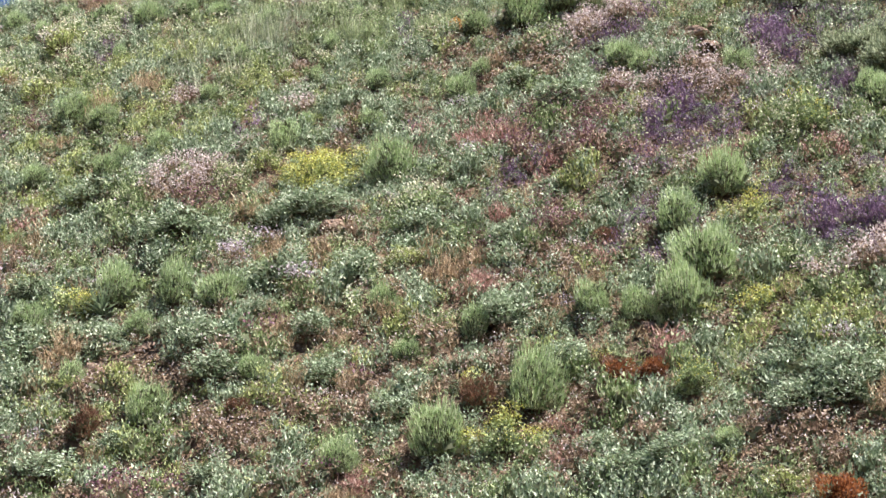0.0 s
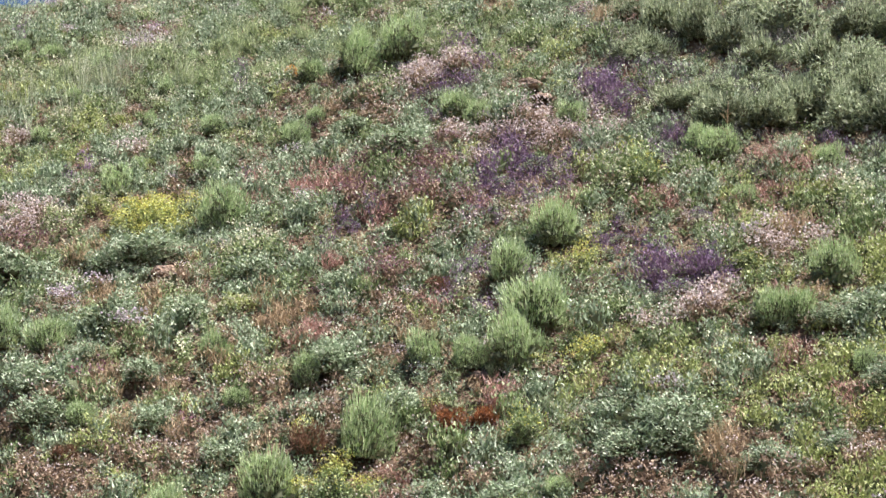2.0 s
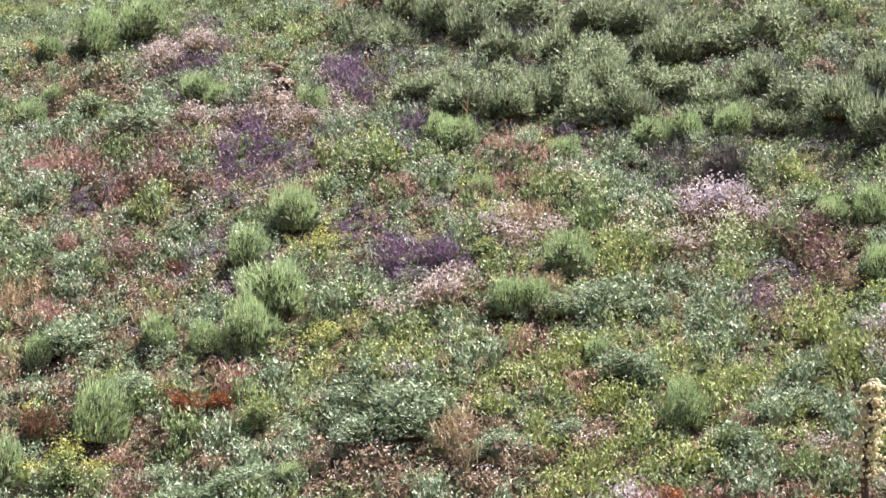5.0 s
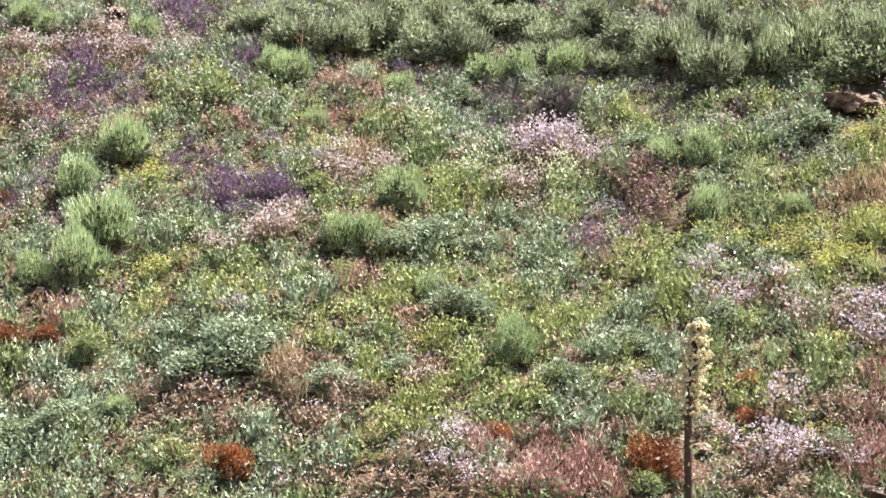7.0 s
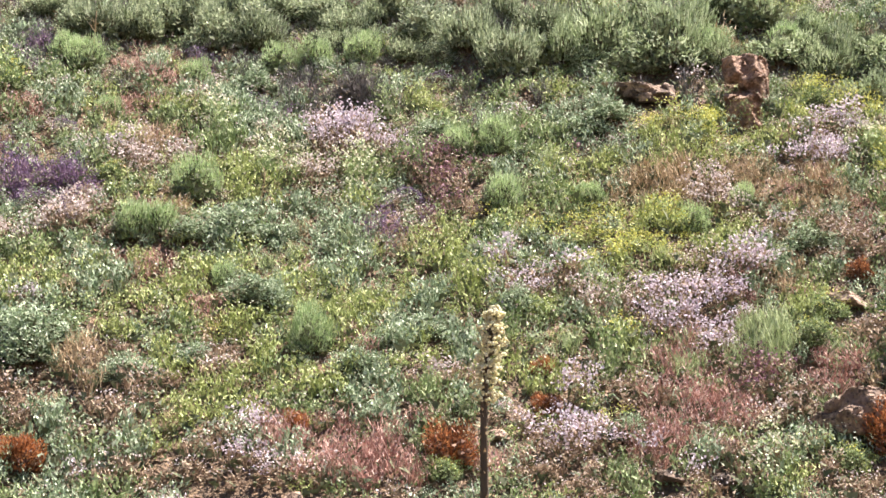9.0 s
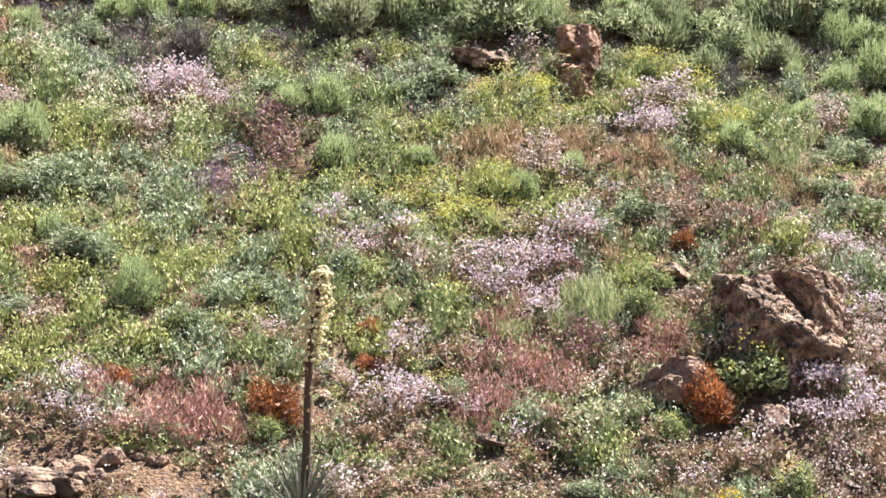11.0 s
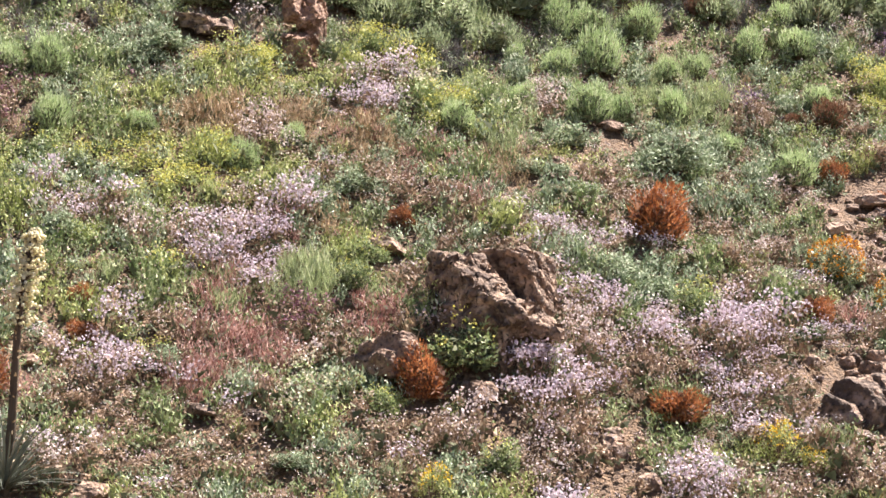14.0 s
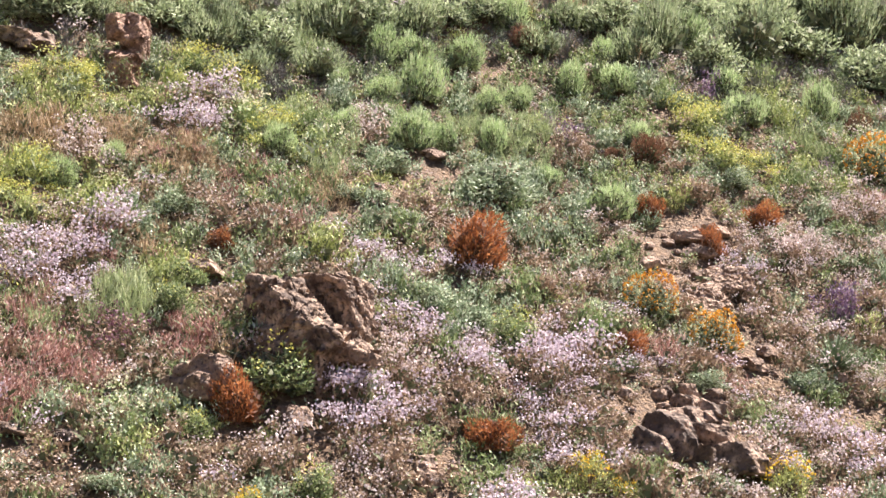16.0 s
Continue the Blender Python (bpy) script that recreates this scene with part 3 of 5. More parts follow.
SAGE_MID = [
    (-1.66, 25.6, 0.79), (-1.11, 25.69, 0.58), (-1.35, 24.25, 0.65), (-4.22, 23.48, 0.87), (-4.59, 24.02, 0.68),
    (-3.73, 23.39, 0.73), (-3.76, 23.1, 0.72), (-4.28, 23.04, 0.72), (-2.21, 25.31, 0.57), (3.53, 28.21, 0.77),
    (3.1, 28.02, 0.64), (1.04, 28.3, 0.6), (-1.2, 24.17, 0.58), (1.83, 24.04, 0.57), (-1.59, 29.76, 0.68),
    (-1.98, 29.26, 0.59), (0.13, 23.29, 0.52), (-2.65, 22.74, 0.57), (0.73, 23.54, 0.53), (1.37, 23.35, 0.39),
    (-2, 23.16, 0.52), (-0.07, 22.74, 0.57), (4.98, 24.83, 0.5), (2.77, 21.97, 0.49),
]
SAGE_EAST = [
    (10.43, 26.42, 0.88), (8.06, 25.66, 0.39), (8.5, 25.65, 0.36), (8.74, 25.27, 0.46), (8.98, 26.65, 0.67),
    (14.49, 26.97, 0.65), (8.54, 23.64, 0.7), (8.96, 23.35, 0.63), (9.56, 22.43, 0.51), (13.45, 22.75, 0.48),
    (10.98, 20.67, 0.49), (13.21, 24.81, 0.47), (7.05, 22.56, 0.39), (10.79, 23.7, 0.44), (10.6, 22.44, 0.41),
    (5.63, 25.2, 0.58), (11.74, 22.4, 0.42), (5.78, 28.48, 0.5), (17.18, 27.99, 0.56), (15.59, 25.26, 0.58),
    (4.53, 19.93, 0.45), (3.94, 20.44, 0.4),
]
OLIVE = [
    (-5.07, 31.98, 0.7), (-4.65, 32.02, 0.75), (-4.35, 31.16, 0.63), (-3.83, 33.58, 0.83), (-3.86, 32.46, 0.85),
    (-3.08, 31.54, 0.73), (-2.69, 31.7, 0.73), (-3.41, 31.19, 0.68), (-2.26, 31.35, 0.72), (-1.77, 31.38, 0.72),
    (-1.32, 33.3, 0.77), (-0.85, 33.13, 0.82), (-0.49, 31.83, 0.82), (-5.89, 34.1, 0.72), (-6.19, 33.8, 0.6),
]
OLIVE += [
    (-4.53, 34.48, 0.73), (-2.74, 33.24, 0.79), (-2.06, 33.02, 0.77), (-5.1, 34.97, 0.82), (-3.46, 34.97, 0.94),
    (-2.33, 34.54, 0.91), (-0.66, 34.01, 0.79), (-0.1, 33.31, 0.89), (0.53, 31.79, 0.78), (0.65, 33.53, 0.87),
    (-1.52, 34.12, 0.79), (-0.33, 31.01, 0.64), (-4.35, 35.67, 0.84), (-5.89, 35.4, 0.84), (-2.66, 32.11, 0.84),
]
OLIVE_MID = [
    (-4.11, 30.97, 0.81), (-3.43, 31.16, 0.68), (-2.36, 31.12, 0.73), (-1.57, 31.17, 0.82), (-3.04, 31.69, 0.73),
    (-0.23, 31.38, 0.74), (0.36, 31.67, 0.75), (1, 30.78, 0.81), (1.68, 30.45, 0.89), (1.24, 30.3, 0.54),
    (2.24, 29.95, 0.77), (2.89, 31.19, 0.74), (3.05, 30.23, 0.71), (3.76, 30.39, 0.98), (3.5, 31.05, 0.74),
]
OLIVE_MID += [
    (4.62, 29.78, 1.03), (4.38, 30.93, 0.74), (5.15, 30.78, 0.73), (6.19, 31.08, 0.91), (6.39, 30.06, 0.88),
    (7.09, 29.78, 0.72), (7, 30.75, 0.65), (-0.79, 32.25, 0.76), (2.29, 31.44, 0.74), (5.84, 31.54, 0.76),
    (-1.33, 32.16, 0.76), (-2.07, 32.16, 0.76), (0.63, 30.41, 0.61), (4.17, 30.19, 0.7), (5.39, 30.67, 0.71),
]
OLIVE_EAST = [
    (15.22, 30.99, 0.89), (15.86, 30.33, 0.97), (14.6, 30.59, 0.79), (17.28, 31.33, 1.12), (18.46, 31.98, 1.05),
    (19.76, 32.57, 1.2), (19.54, 31.05, 0.96), (18.41, 32.73, 0.99), (17.78, 32.89, 0.99), (16.61, 32.43, 0.96),
    (20.76, 32.97, 1.02), (14.56, 31.44, 0.89), (13.81, 31.67, 0.79), (19.63, 33.17, 0.99), (7.87, 30.14, 0.89),
]
OLIVE_EAST += [
    (7.19, 29.95, 0.72), (8.08, 29.54, 0.8), (8.59, 29.12, 0.71), (6.8, 30.19, 0.73), (4.63, 29.65, 0.86),
    (5.38, 29.65, 0.71), (4.05, 29.62, 0.68), (7.43, 29.05, 0.7), (8.87, 30.79, 0.84), (11.31, 31.13, 0.87),
    (10.7, 30.8, 0.86), (12.08, 31.3, 0.79), (12.82, 30.57, 0.68), (9.35, 30.47, 1), (9.99, 30.69, 0.83),
]
RUST = [
    (-13.46, 22.78, 0.5), (-11.54, 23.32, 0.3), (-8.3, 23.35, 0.5), (-6.75, 24.02, 0.43), (-6.28, 24.01, 0.29),
    (-7.69, 27.02, 0.4), (-3.61, 21.53, 0.5), (-6.66, 23.93, 0.35), (0.85, 21.32, 0.54), (1.97, 22.95, 0.24),
    (2, 22.39, 0.34), (-0.74, 21.8, 0.29), (9.47, 24.6, 0.78), (5.61, 21.48, 0.59), (8.41, 21.1, 0.5),
    (6.05, 24.37, 0.3), (12.76, 26.12, 0.42), (14.54, 26.09, 0.49), (12.63, 30.6, 0.52), (13.32, 27.38, 0.53),
    (12.84, 27.45, 0.34), (10.78, 22.73, 0.5), (13.33, 25.37, 0.5), (18.25, 29.36, 0.54),
]
AMBER = [
    (11.68, 23.87, 0.63), (12.35, 23.34, 0.59), (17.4, 27.58, 0.78), (-12.77, 34.76, 0.28),
]
GOLD = [
    (9.24, 20.37, 0.51), (11.88, 20.72, 0.61), (5.3, 19.99, 0.39), (9.64, 20.28, 0.31),
]
VIOLET = [
    (-4.23, 26.51, 0.74), (-5.3, 27.8, 0.5), (-5.85, 32.4, 0.72), (-4.19, 28.26, 0.49), (-9.53, 33.24, 0.75),
    (-7.11, 30.34, 0.62), (-7.5, 29.91, 0.48), (-9.68, 29, 0.43), (1.16, 29.76, 0.43), (0.58, 26.81, 0.53),
]
CREAM = [
    (-4.22, 21.69, 0.56), (-14.26, 29.54, 0.58), (-21.13, 33.62, 0.93), (-10.6, 26.77, 0.5), (-22.37, 34.2, 0.73),
    (-21.75, 35.38, 0.98), (-15.61, 33.32, 0.44), (4.9, 25.73, 0.46),
]
LIME = [
    (6.12, 21.85, 0.98), (-3.4, 27.01, 0.45), (-5.14, 29.14, 0.63), (1.63, 25.8, 0.65),
    (5.45, 28.23, 0.51), (6.59, 28.57, 0.62), (6.17, 20.51, 0.53), (5.05, 21.23, 0.42), (9.37, 22.89, 0.62),
    (5.47, 23.67, 0.47), (5.17, 23.13, 0.53), (-5.65, 23.56, 0.61), (-7.74, 22.65, 0.53), (0.78, 21.11, 0.41),
]
STANDOUT = GREEN + GREEN_MID + GREEN_EAST + RUST + AMBER + GOLD + VIOLET + CREAM + LIME + OLIVE + OLIVE_MID + OLIVE_EAST
BUSHES = np.array(GREEN + GREEN_MID + GREEN_EAST + SAGE + SAGE_MID + SAGE_EAST + OLIVE + OLIVE_MID + OLIVE_EAST
                  + RUST + AMBER + GOLD + VIOLET + CREAM + LIME)

# ---- where each kind of growth is thick: x, y, half-width, half-depth, strength ----
PATCHES = {}
PATCHES["violet"] = [
    (-20.48, 35.47, 0.42, 0.51, 4), (-14.01, 35.22, 0.34, 0.48, 4), (-13.5, 28.49, 0.18, 0.34, 4),
    (-9.71, 29.07, 0.32, 0.81, 2.1), (-9.68, 33.21, 0.5, 1.05, 2.52), (-7.54, 29.9, 0.45, 0.85, 2.94),
    (-6.93, 30.16, 0.45, 0.98, 2.94), (-5.99, 32.92, 0.48, 1.02, 3.36), (-5.27, 27.53, 0.32, 0.42, 7.2),
    (-4.2, 26.53, 0.3, 0.44, 8), (-7.63, 27.56, 0.53, 0.72, 2.52), (-6.97, 26.58, 0.45, 0.51, 2.52),
    (-5.12, 30.1, 0.28, 0.43, 4), (-15.11, 30.49, 0.31, 0.46, 2.4), (-2.21, 30.69, 0.21, 0.22, 4.8),
]
PATCHES["violet"] += [
    (-1.53, 28.54, 0.33, 0.25, 3.2), (0.18, 26.24, 0.36, 0.43, 3.2), (1.75, 28.59, 0.2, 0.19, 5.6),
    (-2.12, 30.64, 0.14, 0.21, 4.8), (-0.19, 29.24, 0.47, 0.34, 1.6), (12.23, 28.21, 0.25, 0.29, 2.4),
    (14.79, 29.68, 0.38, 0.2, 6.4), (14.76, 24.19, 0.32, 0.25, 5.6), (16.79, 27.68, 0.18, 0.26, 4.8),
]
PATCHES["plum"] = [
    (-8.76, 30.02, 0.52, 0.88, 3.0),
    (-8.4, 28.78, 0.65, 0.62, 3.5), (-9.82, 30.72, 0.7, 0.72, 2.8), (-8.38, 27.24, 0.61, 0.47, 2.8),
    (0.78, 26.57, 0.57, 0.69, 3.5), (0.46, 25.66, 0.36, 0.48, 2.8),
]
PATCHES["blush"] = [
    (-15.36, 29.35, 0.55, 0.44, 7), (-10.03, 34.06, 0.59, 0.33, 8), (-8.09, 30.98, 0.62, 0.28, 5),
    (-7.04, 30.88, 0.53, 0.28, 5), (-4.29, 25.64, 0.43, 0.25, 9), (-7.74, 27.97, 0.24, 0.18, 5),
    (-7.71, 31.37, 1.43, 0.76, 1.5), (-1.93, 30.19, 0.42, 0.26, 6), (-2.56, 27.33, 0.38, 0.21, 9),
    (-4.02, 25.55, 0.5, 0.18, 12), (-0.19, 27.47, 0.38, 0.36, 7), (0.11, 26.66, 0.44, 0.27, 7),
    (0.93, 22.49, 0.25, 0.21, 8), (3.91, 24.58, 0.41, 0.23, 6), (-1.63, 29.77, 0.5, 0.42, 6),
]
PATCHES["blush"] += [
    (6.46, 20.74, 0.66, 0.3, 9), (3.11, 20.66, 0.29, 0.18, 6), (-0.71, 20.85, 0.23, 0.17, 5),
    (6.16, 20.59, 0.54, 0.21, 6), (12.27, 21.27, 0.75, 0.54, 6), (15.03, 25.26, 0.57, 0.54, 5),
    (16.35, 26.48, 0.34, 0.6, 5), (8.41, 22.47, 1.33, 0.61, 2), (13.37, 23.18, 1.11, 1.14, 1.5),
]
PATCHES["lilac"] = [
    (-10.69, 25.32, 0.23, 0.13, 5), (-0.11, 28.09, 0.39, 0.52, 7), (1.92, 24.42, 0.24, 0.32, 12),
    (-0.43, 23.79, 0.2, 0.16, 8), (3.81, 23.72, 0.47, 0.34, 12), (2.17, 22, 0.34, 0.41, 8),
    (-1.01, 21.02, 0.26, 0.43, 8), (4.03, 23.87, 0.47, 0.3, 14), (4.59, 24.59, 0.28, 0.44, 9),
    (-0.51, 23.64, 0.2, 0.15, 7), (2.38, 21.89, 0.37, 0.27, 8), (-1.22, 20.9, 0.26, 0.3, 8),
    (0.88, 22.5, 0.19, 0.12, 7), (6.29, 27.19, 0.46, 0.26, 8), (6.91, 21.32, 0.53, 0.38, 14),
]
PATCHES["lilac"] += [
    (7.82, 22.74, 0.27, 0.31, 7), (8.71, 24.15, 0.64, 0.19, 9), (9.09, 21.31, 0.35, 0.42, 8),
    (3.29, 20.62, 0.29, 0.29, 6), (7.62, 22.21, 0.39, 0.34, 6), (8.27, 22.87, 0.4, 0.37, 6),
    (10.67, 22.27, 0.41, 0.29, 7), (11.5, 21.95, 0.41, 0.29, 6), (13.06, 23.35, 0.37, 0.32, 6),
    (9.4, 23.14, 0.28, 0.3, 5),
]
PATCHES["lilac"] += [
    (10.04, 21.54, 0.99, 0.78, 0.9),
    (12.75, 22.1, 1.2, 1.15, 1.4),
    (8.84, 22.09, 0.79, 0.8, 1.7),
    (14.63, 24.58, 0.79, 1.03, 1.25),
    (12.71, 20.73, 0.81, 0.57, 2),
]
PATCHES["cream"] = [
    (-21.77, 35.29, 0.69, 0.5, 7), (-21.27, 36.58, 0.47, 0.53, 4), (-14.3, 29.49, 0.32, 0.35, 8),
    (-22.34, 34.44, 0.34, 0.48, 4), (-21.47, 33.92, 0.44, 0.35, 4), (-10.54, 26.6, 0.24, 0.28, 5),
    (-13.36, 26.87, 0.21, 0.3, 5), (-4.22, 21.98, 0.31, 0.28, 5), (-0.75, 26.71, 0.37, 0.41, 7),
    (-0.57, 26.86, 0.45, 0.41, 6), (0.53, 28.27, 0.23, 0.23, 5), (0.44, 22.87, 0.25, 0.2, 6),
    (-4.27, 21.81, 0.28, 0.23, 9),
]
PATCHES["yellow"] = [
    (-13.1, 29.28, 0.42, 0.39, 30), (-5.46, 29.8, 0.18, 0.28, 6.24), (-5.92, 27.2, 0.33, 0.26, 3.12),
    (-15.59, 33.27, 0.21, 0.15, 2.5), (-5.34, 25.08, 0.24, 0.27, 2.5), (-7.65, 22.59, 0.34, 0.23, 2.5),
    (-5.35, 25.15, 0.37, 0.24, 2.5), (-7.75, 22.66, 0.34, 0.28, 2.5), (2.85, 25.34, 0.5, 0.4, 12),
    (4.79, 27.62, 0.26, 0.24, 11.23), (3.97, 27.83, 0.26, 0.21, 4), (-1.89, 23.38, 0.33, 0.19, 3.74),
    (3.56, 24.9, 0.3, 0.24, 4), (2.91, 23.37, 0.22, 0.19, 7.49), (2.51, 22.34, 0.16, 0.17, 7.49),
]
PATCHES["yellow"] += [
    (3.19, 25.23, 0.5, 0.36, 7), (4.8, 27.73, 0.23, 0.24, 11.23), (6.63, 28.61, 0.35, 0.46, 12.48),
    (7.31, 26.82, 0.2, 0.16, 11.23), (2.55, 22.25, 0.21, 0.15, 7.49),
    (14.88, 27.5, 0.52, 0.32, 13.73), (3.69, 25.14, 0.24, 0.2, 4.99),
]
PATCHES["lime"] = [
    (-4.46, 24.82, 1.08, 0.59, 2.1), (-1.25, 23.62, 2.01, 0.81, 1.4), (-0.13, 22.94, 2.6, 1.47, 1.05),
    (2.75, 25.35, 1.09, 0.64, 2.1), (3.64, 25.4, 1.46, 0.97, 1.2), (2.3, 24.82, 1.42, 0.92, 1.1),
    (-18.06, 33.24, 2.2, 1.63, 0.7), (4.47, 27.06, 1.97, 1.52, 0.8), (-8.68, 28.82, 0.29, 0.48, 8),
    (-11.13, 23.45, 0.43, 0.45, 4), (-4.12, 24.77, 1.04, 0.48, 3), (-1.69, 24.76, 0.69, 0.59, 3),
    (1.82, 25.72, 0.36, 0.37, 8), (-5.53, 23.41, 0.4, 0.32, 5), (1.86, 25.71, 0.36, 0.35, 8),
]
PATCHES["lime"] += [
    (0.64, 22.77, 0.38, 0.3, 5), (5.09, 21.25, 0.18, 0.25, 4), (5.47, 23.53, 0.33, 0.24, 7),
    (5.1, 21.3, 0.24, 0.22, 3), (9.51, 22.87, 0.27, 0.19, 6), (14.67, 27.12, 0.51, 0.46, 5),
]
PATCHES["wine"] = [
    (-11.0, 30.47, 0.72, 0.54, 3.0), (-8.7, 28.91, 0.5, 0.4, 4.0), (4.49, 19.96, 0.34, 0.23, 4.0), (6.72, 25.64, 0.44, 0.39, 4.0),
    (-9.35, 26.37, 0.23, 0.29, 4.8), (-8.46, 29.62, 0.43, 0.58, 3.6), (-7.05, 23.12, 0.33, 0.26, 11.9),
    (-7.08, 22.64, 0.2, 0.25, 8.5), (-7.74, 28.91, 0.35, 0.34, 3), (-7.65, 26.33, 0.16, 0.29, 3.6),
    (-10.83, 31.09, 0.31, 0.19, 3.6), (-6.16, 23.96, 0.18, 0.28, 3), (-2.99, 29.67, 0.45, 0.67, 7.65),
    (-2.63, 28.21, 0.33, 0.2, 3.6), (-3, 24.78, 0.24, 0.2, 3.6), (-1.91, 23.7, 0.39, 0.23, 3),
    (-1.93, 23.86, 0.34, 0.17, 4.2), (-0.2, 21.25, 0.53, 0.35, 8.5), (-3.05, 25.04, 0.24, 0.19, 4.2),
]
PATCHES["wine"] += [
    (-2.5, 28.06, 0.26, 0.19, 4.2), (-0.07, 22.1, 0.2, 0.12, 3), (-2.9, 23.04, 0.33, 0.18, 1.2),
    (3.8, 22.21, 0.41, 0.56, 17), (3.31, 21.54, 0.36, 0.22, 11.9), (5.99, 26.61, 0.32, 0.29, 3.6),
    (5.16, 24.28, 0.35, 0.17, 4.2), (-0.33, 21.47, 0.42, 0.31, 9.35), (-1.82, 23.83, 0.34, 0.16, 3),
    (5.03, 22.55, 0.35, 0.28, 7.65), (5.79, 26.42, 0.31, 0.26, 3),
]
PATCHES["dun"] = [
    (-11.22, 25.02, 0.93, 0.31, 3.5), (-9.6, 23.89, 0.87, 0.55, 3.5), (-10.71, 23.74, 1.84, 0.85, 1.75),
    (-14.08, 23.84, 0.94, 0.71, 1.75), (-10.55, 22.58, 1.75, 0.75, 1.4), (-4, 22.43, 0.96, 0.43, 2.8),
    (-6.47, 23.28, 1.02, 0.53, 2.8), (-2.61, 22.34, 0.95, 0.55, 1.75), (-1.34, 21.79, 2.45, 0.87, 1.4),
    (3.1, 21.38, 1.82, 0.51, 2.1), (3.02, 20.11, 1.71, 0.74, 2.45), (4.81, 20.39, 1.76, 0.81, 1.75),
    (5.48, 24.75, 1.08, 0.62, 2.1), (10.85, 21.42, 1.01, 0.87, 2.8), (11.59, 24.57, 1.15, 1.07, 1.4),
]
PATCHES["dun"] += [
    (13.6, 23.57, 1.15, 0.89, 1.4), (12.86, 27.3, 1.29, 0.81, 1.4), (-10.8, 33.14, 0.81, 0.63, 2.1),
    (-12.81, 33.35, 0.42, 0.79, 2.1), (12.03, 22.22, 0.71, 0.92, 2.1), (9.43, 21.44, 0.66, 0.92, 2.1),
    (14.31, 24.05, 0.95, 0.92, 1.4), (9.75, 21.22, 0.59, 0.96, 2.1), (-8.71, 26.45, 0.54, 0.34, 6),
    (-13.01, 33.88, 0.6, 0.66, 4), (-9.96, 24.77, 0.67, 0.37, 4), (-17.95, 28.88, 0.47, 0.69, 3),
    (-3.14, 22.45, 0.94, 0.48, 4), (-3.71, 22.5, 0.44, 0.29, 4), (-4.14, 22.4, 0.38, 0.29, 4),
]
PATCHES["dun"] += [
    (4.33, 21.72, 0.43, 0.45, 7), (5.31, 20.72, 0.71, 0.33, 6), (0.65, 20.58, 0.63, 0.28, 5),
    (10.33, 22.68, 0.28, 0.51, 8), (8.75, 25.68, 0.53, 0.37, 7), (5.8, 25.35, 0.43, 0.37, 5),
    (5.65, 20.96, 0.66, 0.34, 5), (13.73, 25.38, 0.48, 0.53, 4), (9.99, 21.11, 0.52, 0.56, 4),
]
PATCHES["straw"] = [
    (-11.39, 24.84, 0.61, 0.38, 5), (-3.73, 22.77, 0.45, 0.6, 6), (-3.4, 22.18, 0.37, 0.38, 6),
    (-15.22, 24.38, 0.48, 0.38, 2), (-3.52, 22.43, 0.38, 0.29, 5), (-5.56, 23.18, 0.33, 0.31, 6),
    (3.77, 26.22, 0.44, 0.37, 8), (-3.27, 22.09, 0.43, 0.47, 6), (5.74, 26.21, 0.45, 0.48, 6),
    (4.92, 24.14, 0.41, 0.22, 4), (3.76, 26.16, 0.37, 0.24, 8), (5.94, 26.04, 0.44, 0.37, 5),
    (5.17, 24.28, 0.41, 0.25, 5), (3.9, 26.33, 0.37, 0.24, 6),
]
PATCHES["sage"] = [
    (-4.58, 23.27, 0.92, 0.73, 8), (-12.69, 29.07, 1.05, 1, 3), (-8.53, 25.18, 0.66, 0.25, 5),
    (-14.32, 27.07, 1.27, 0.6, 3), (-6.3, 22.66, 0.59, 0.5, 6), (-1.92, 29.92, 0.42, 0.42, 6),
    (-1.45, 25.72, 0.5, 0.44, 7), (-1.63, 29.66, 0.49, 0.5, 4), (-4.03, 23.18, 0.72, 0.57, 9),
    (0.53, 23.67, 0.39, 0.53, 5), (1.45, 23.66, 0.39, 0.64, 3), (-5.41, 22.19, 0.44, 0.57, 6),
    (3.03, 28.44, 0.63, 0.65, 8), (3.64, 24.44, 0.27, 0.32, 5), (1.95, 23.32, 0.52, 0.41, 4),
]
PATCHES["sage"] += [
    (10.5, 26.4, 0.55, 0.5, 10), (8.55, 23.49, 0.42, 0.4, 9), (11.93, 26.05, 0.4, 0.47, 9),
    (9.86, 27.49, 0.73, 0.42, 6), (14.39, 26.96, 0.42, 0.45, 5), (13.52, 23, 0.37, 0.34, 6),
    (7.92, 25.61, 0.59, 0.52, 4),
]
PATCHES["twig"] = [
    (-0.02, 29.26, 0.89, 0.65, 5),
]
PATCHES["grass"] = [
    (4.56, 23.42, 0.46, 0.37, 14), (2.18, 22.92, 0.38, 0.38, 5), (4.28, 23.44, 0.53, 0.34, 12),
    (11.17, 27.89, 0.5, 0.43, 8), (8.59, 27.6, 0.48, 0.45, 4), (13.96, 23.45, 0.23, 0.35, 4),
]
PATCHES["herb"] = [
    (1.72, 28.26, 0.94, 0.9, 3),
]
PATCHES["grass"] += [
    (-13.46, 36.05, 2.66, 1.12, 2),
    (-16.96, 34.5, 2.13, 0.94, 1.2),
    (-9.81, 35.36, 1.02, 0.97, 2),
]
PATCHES["cream"] += [
    (-16.92, 35.64, 2.73, 1.24, 0.8),
]
PATCHES["straw"] += [
    (-9.99, 24.47, 2.2, 1.32, 0.6),
    (-11.45, 25.94, 1.57, 0.82, 0.5),
    (-8.28, 25.09, 1.46, 0.74, 0.4),
]
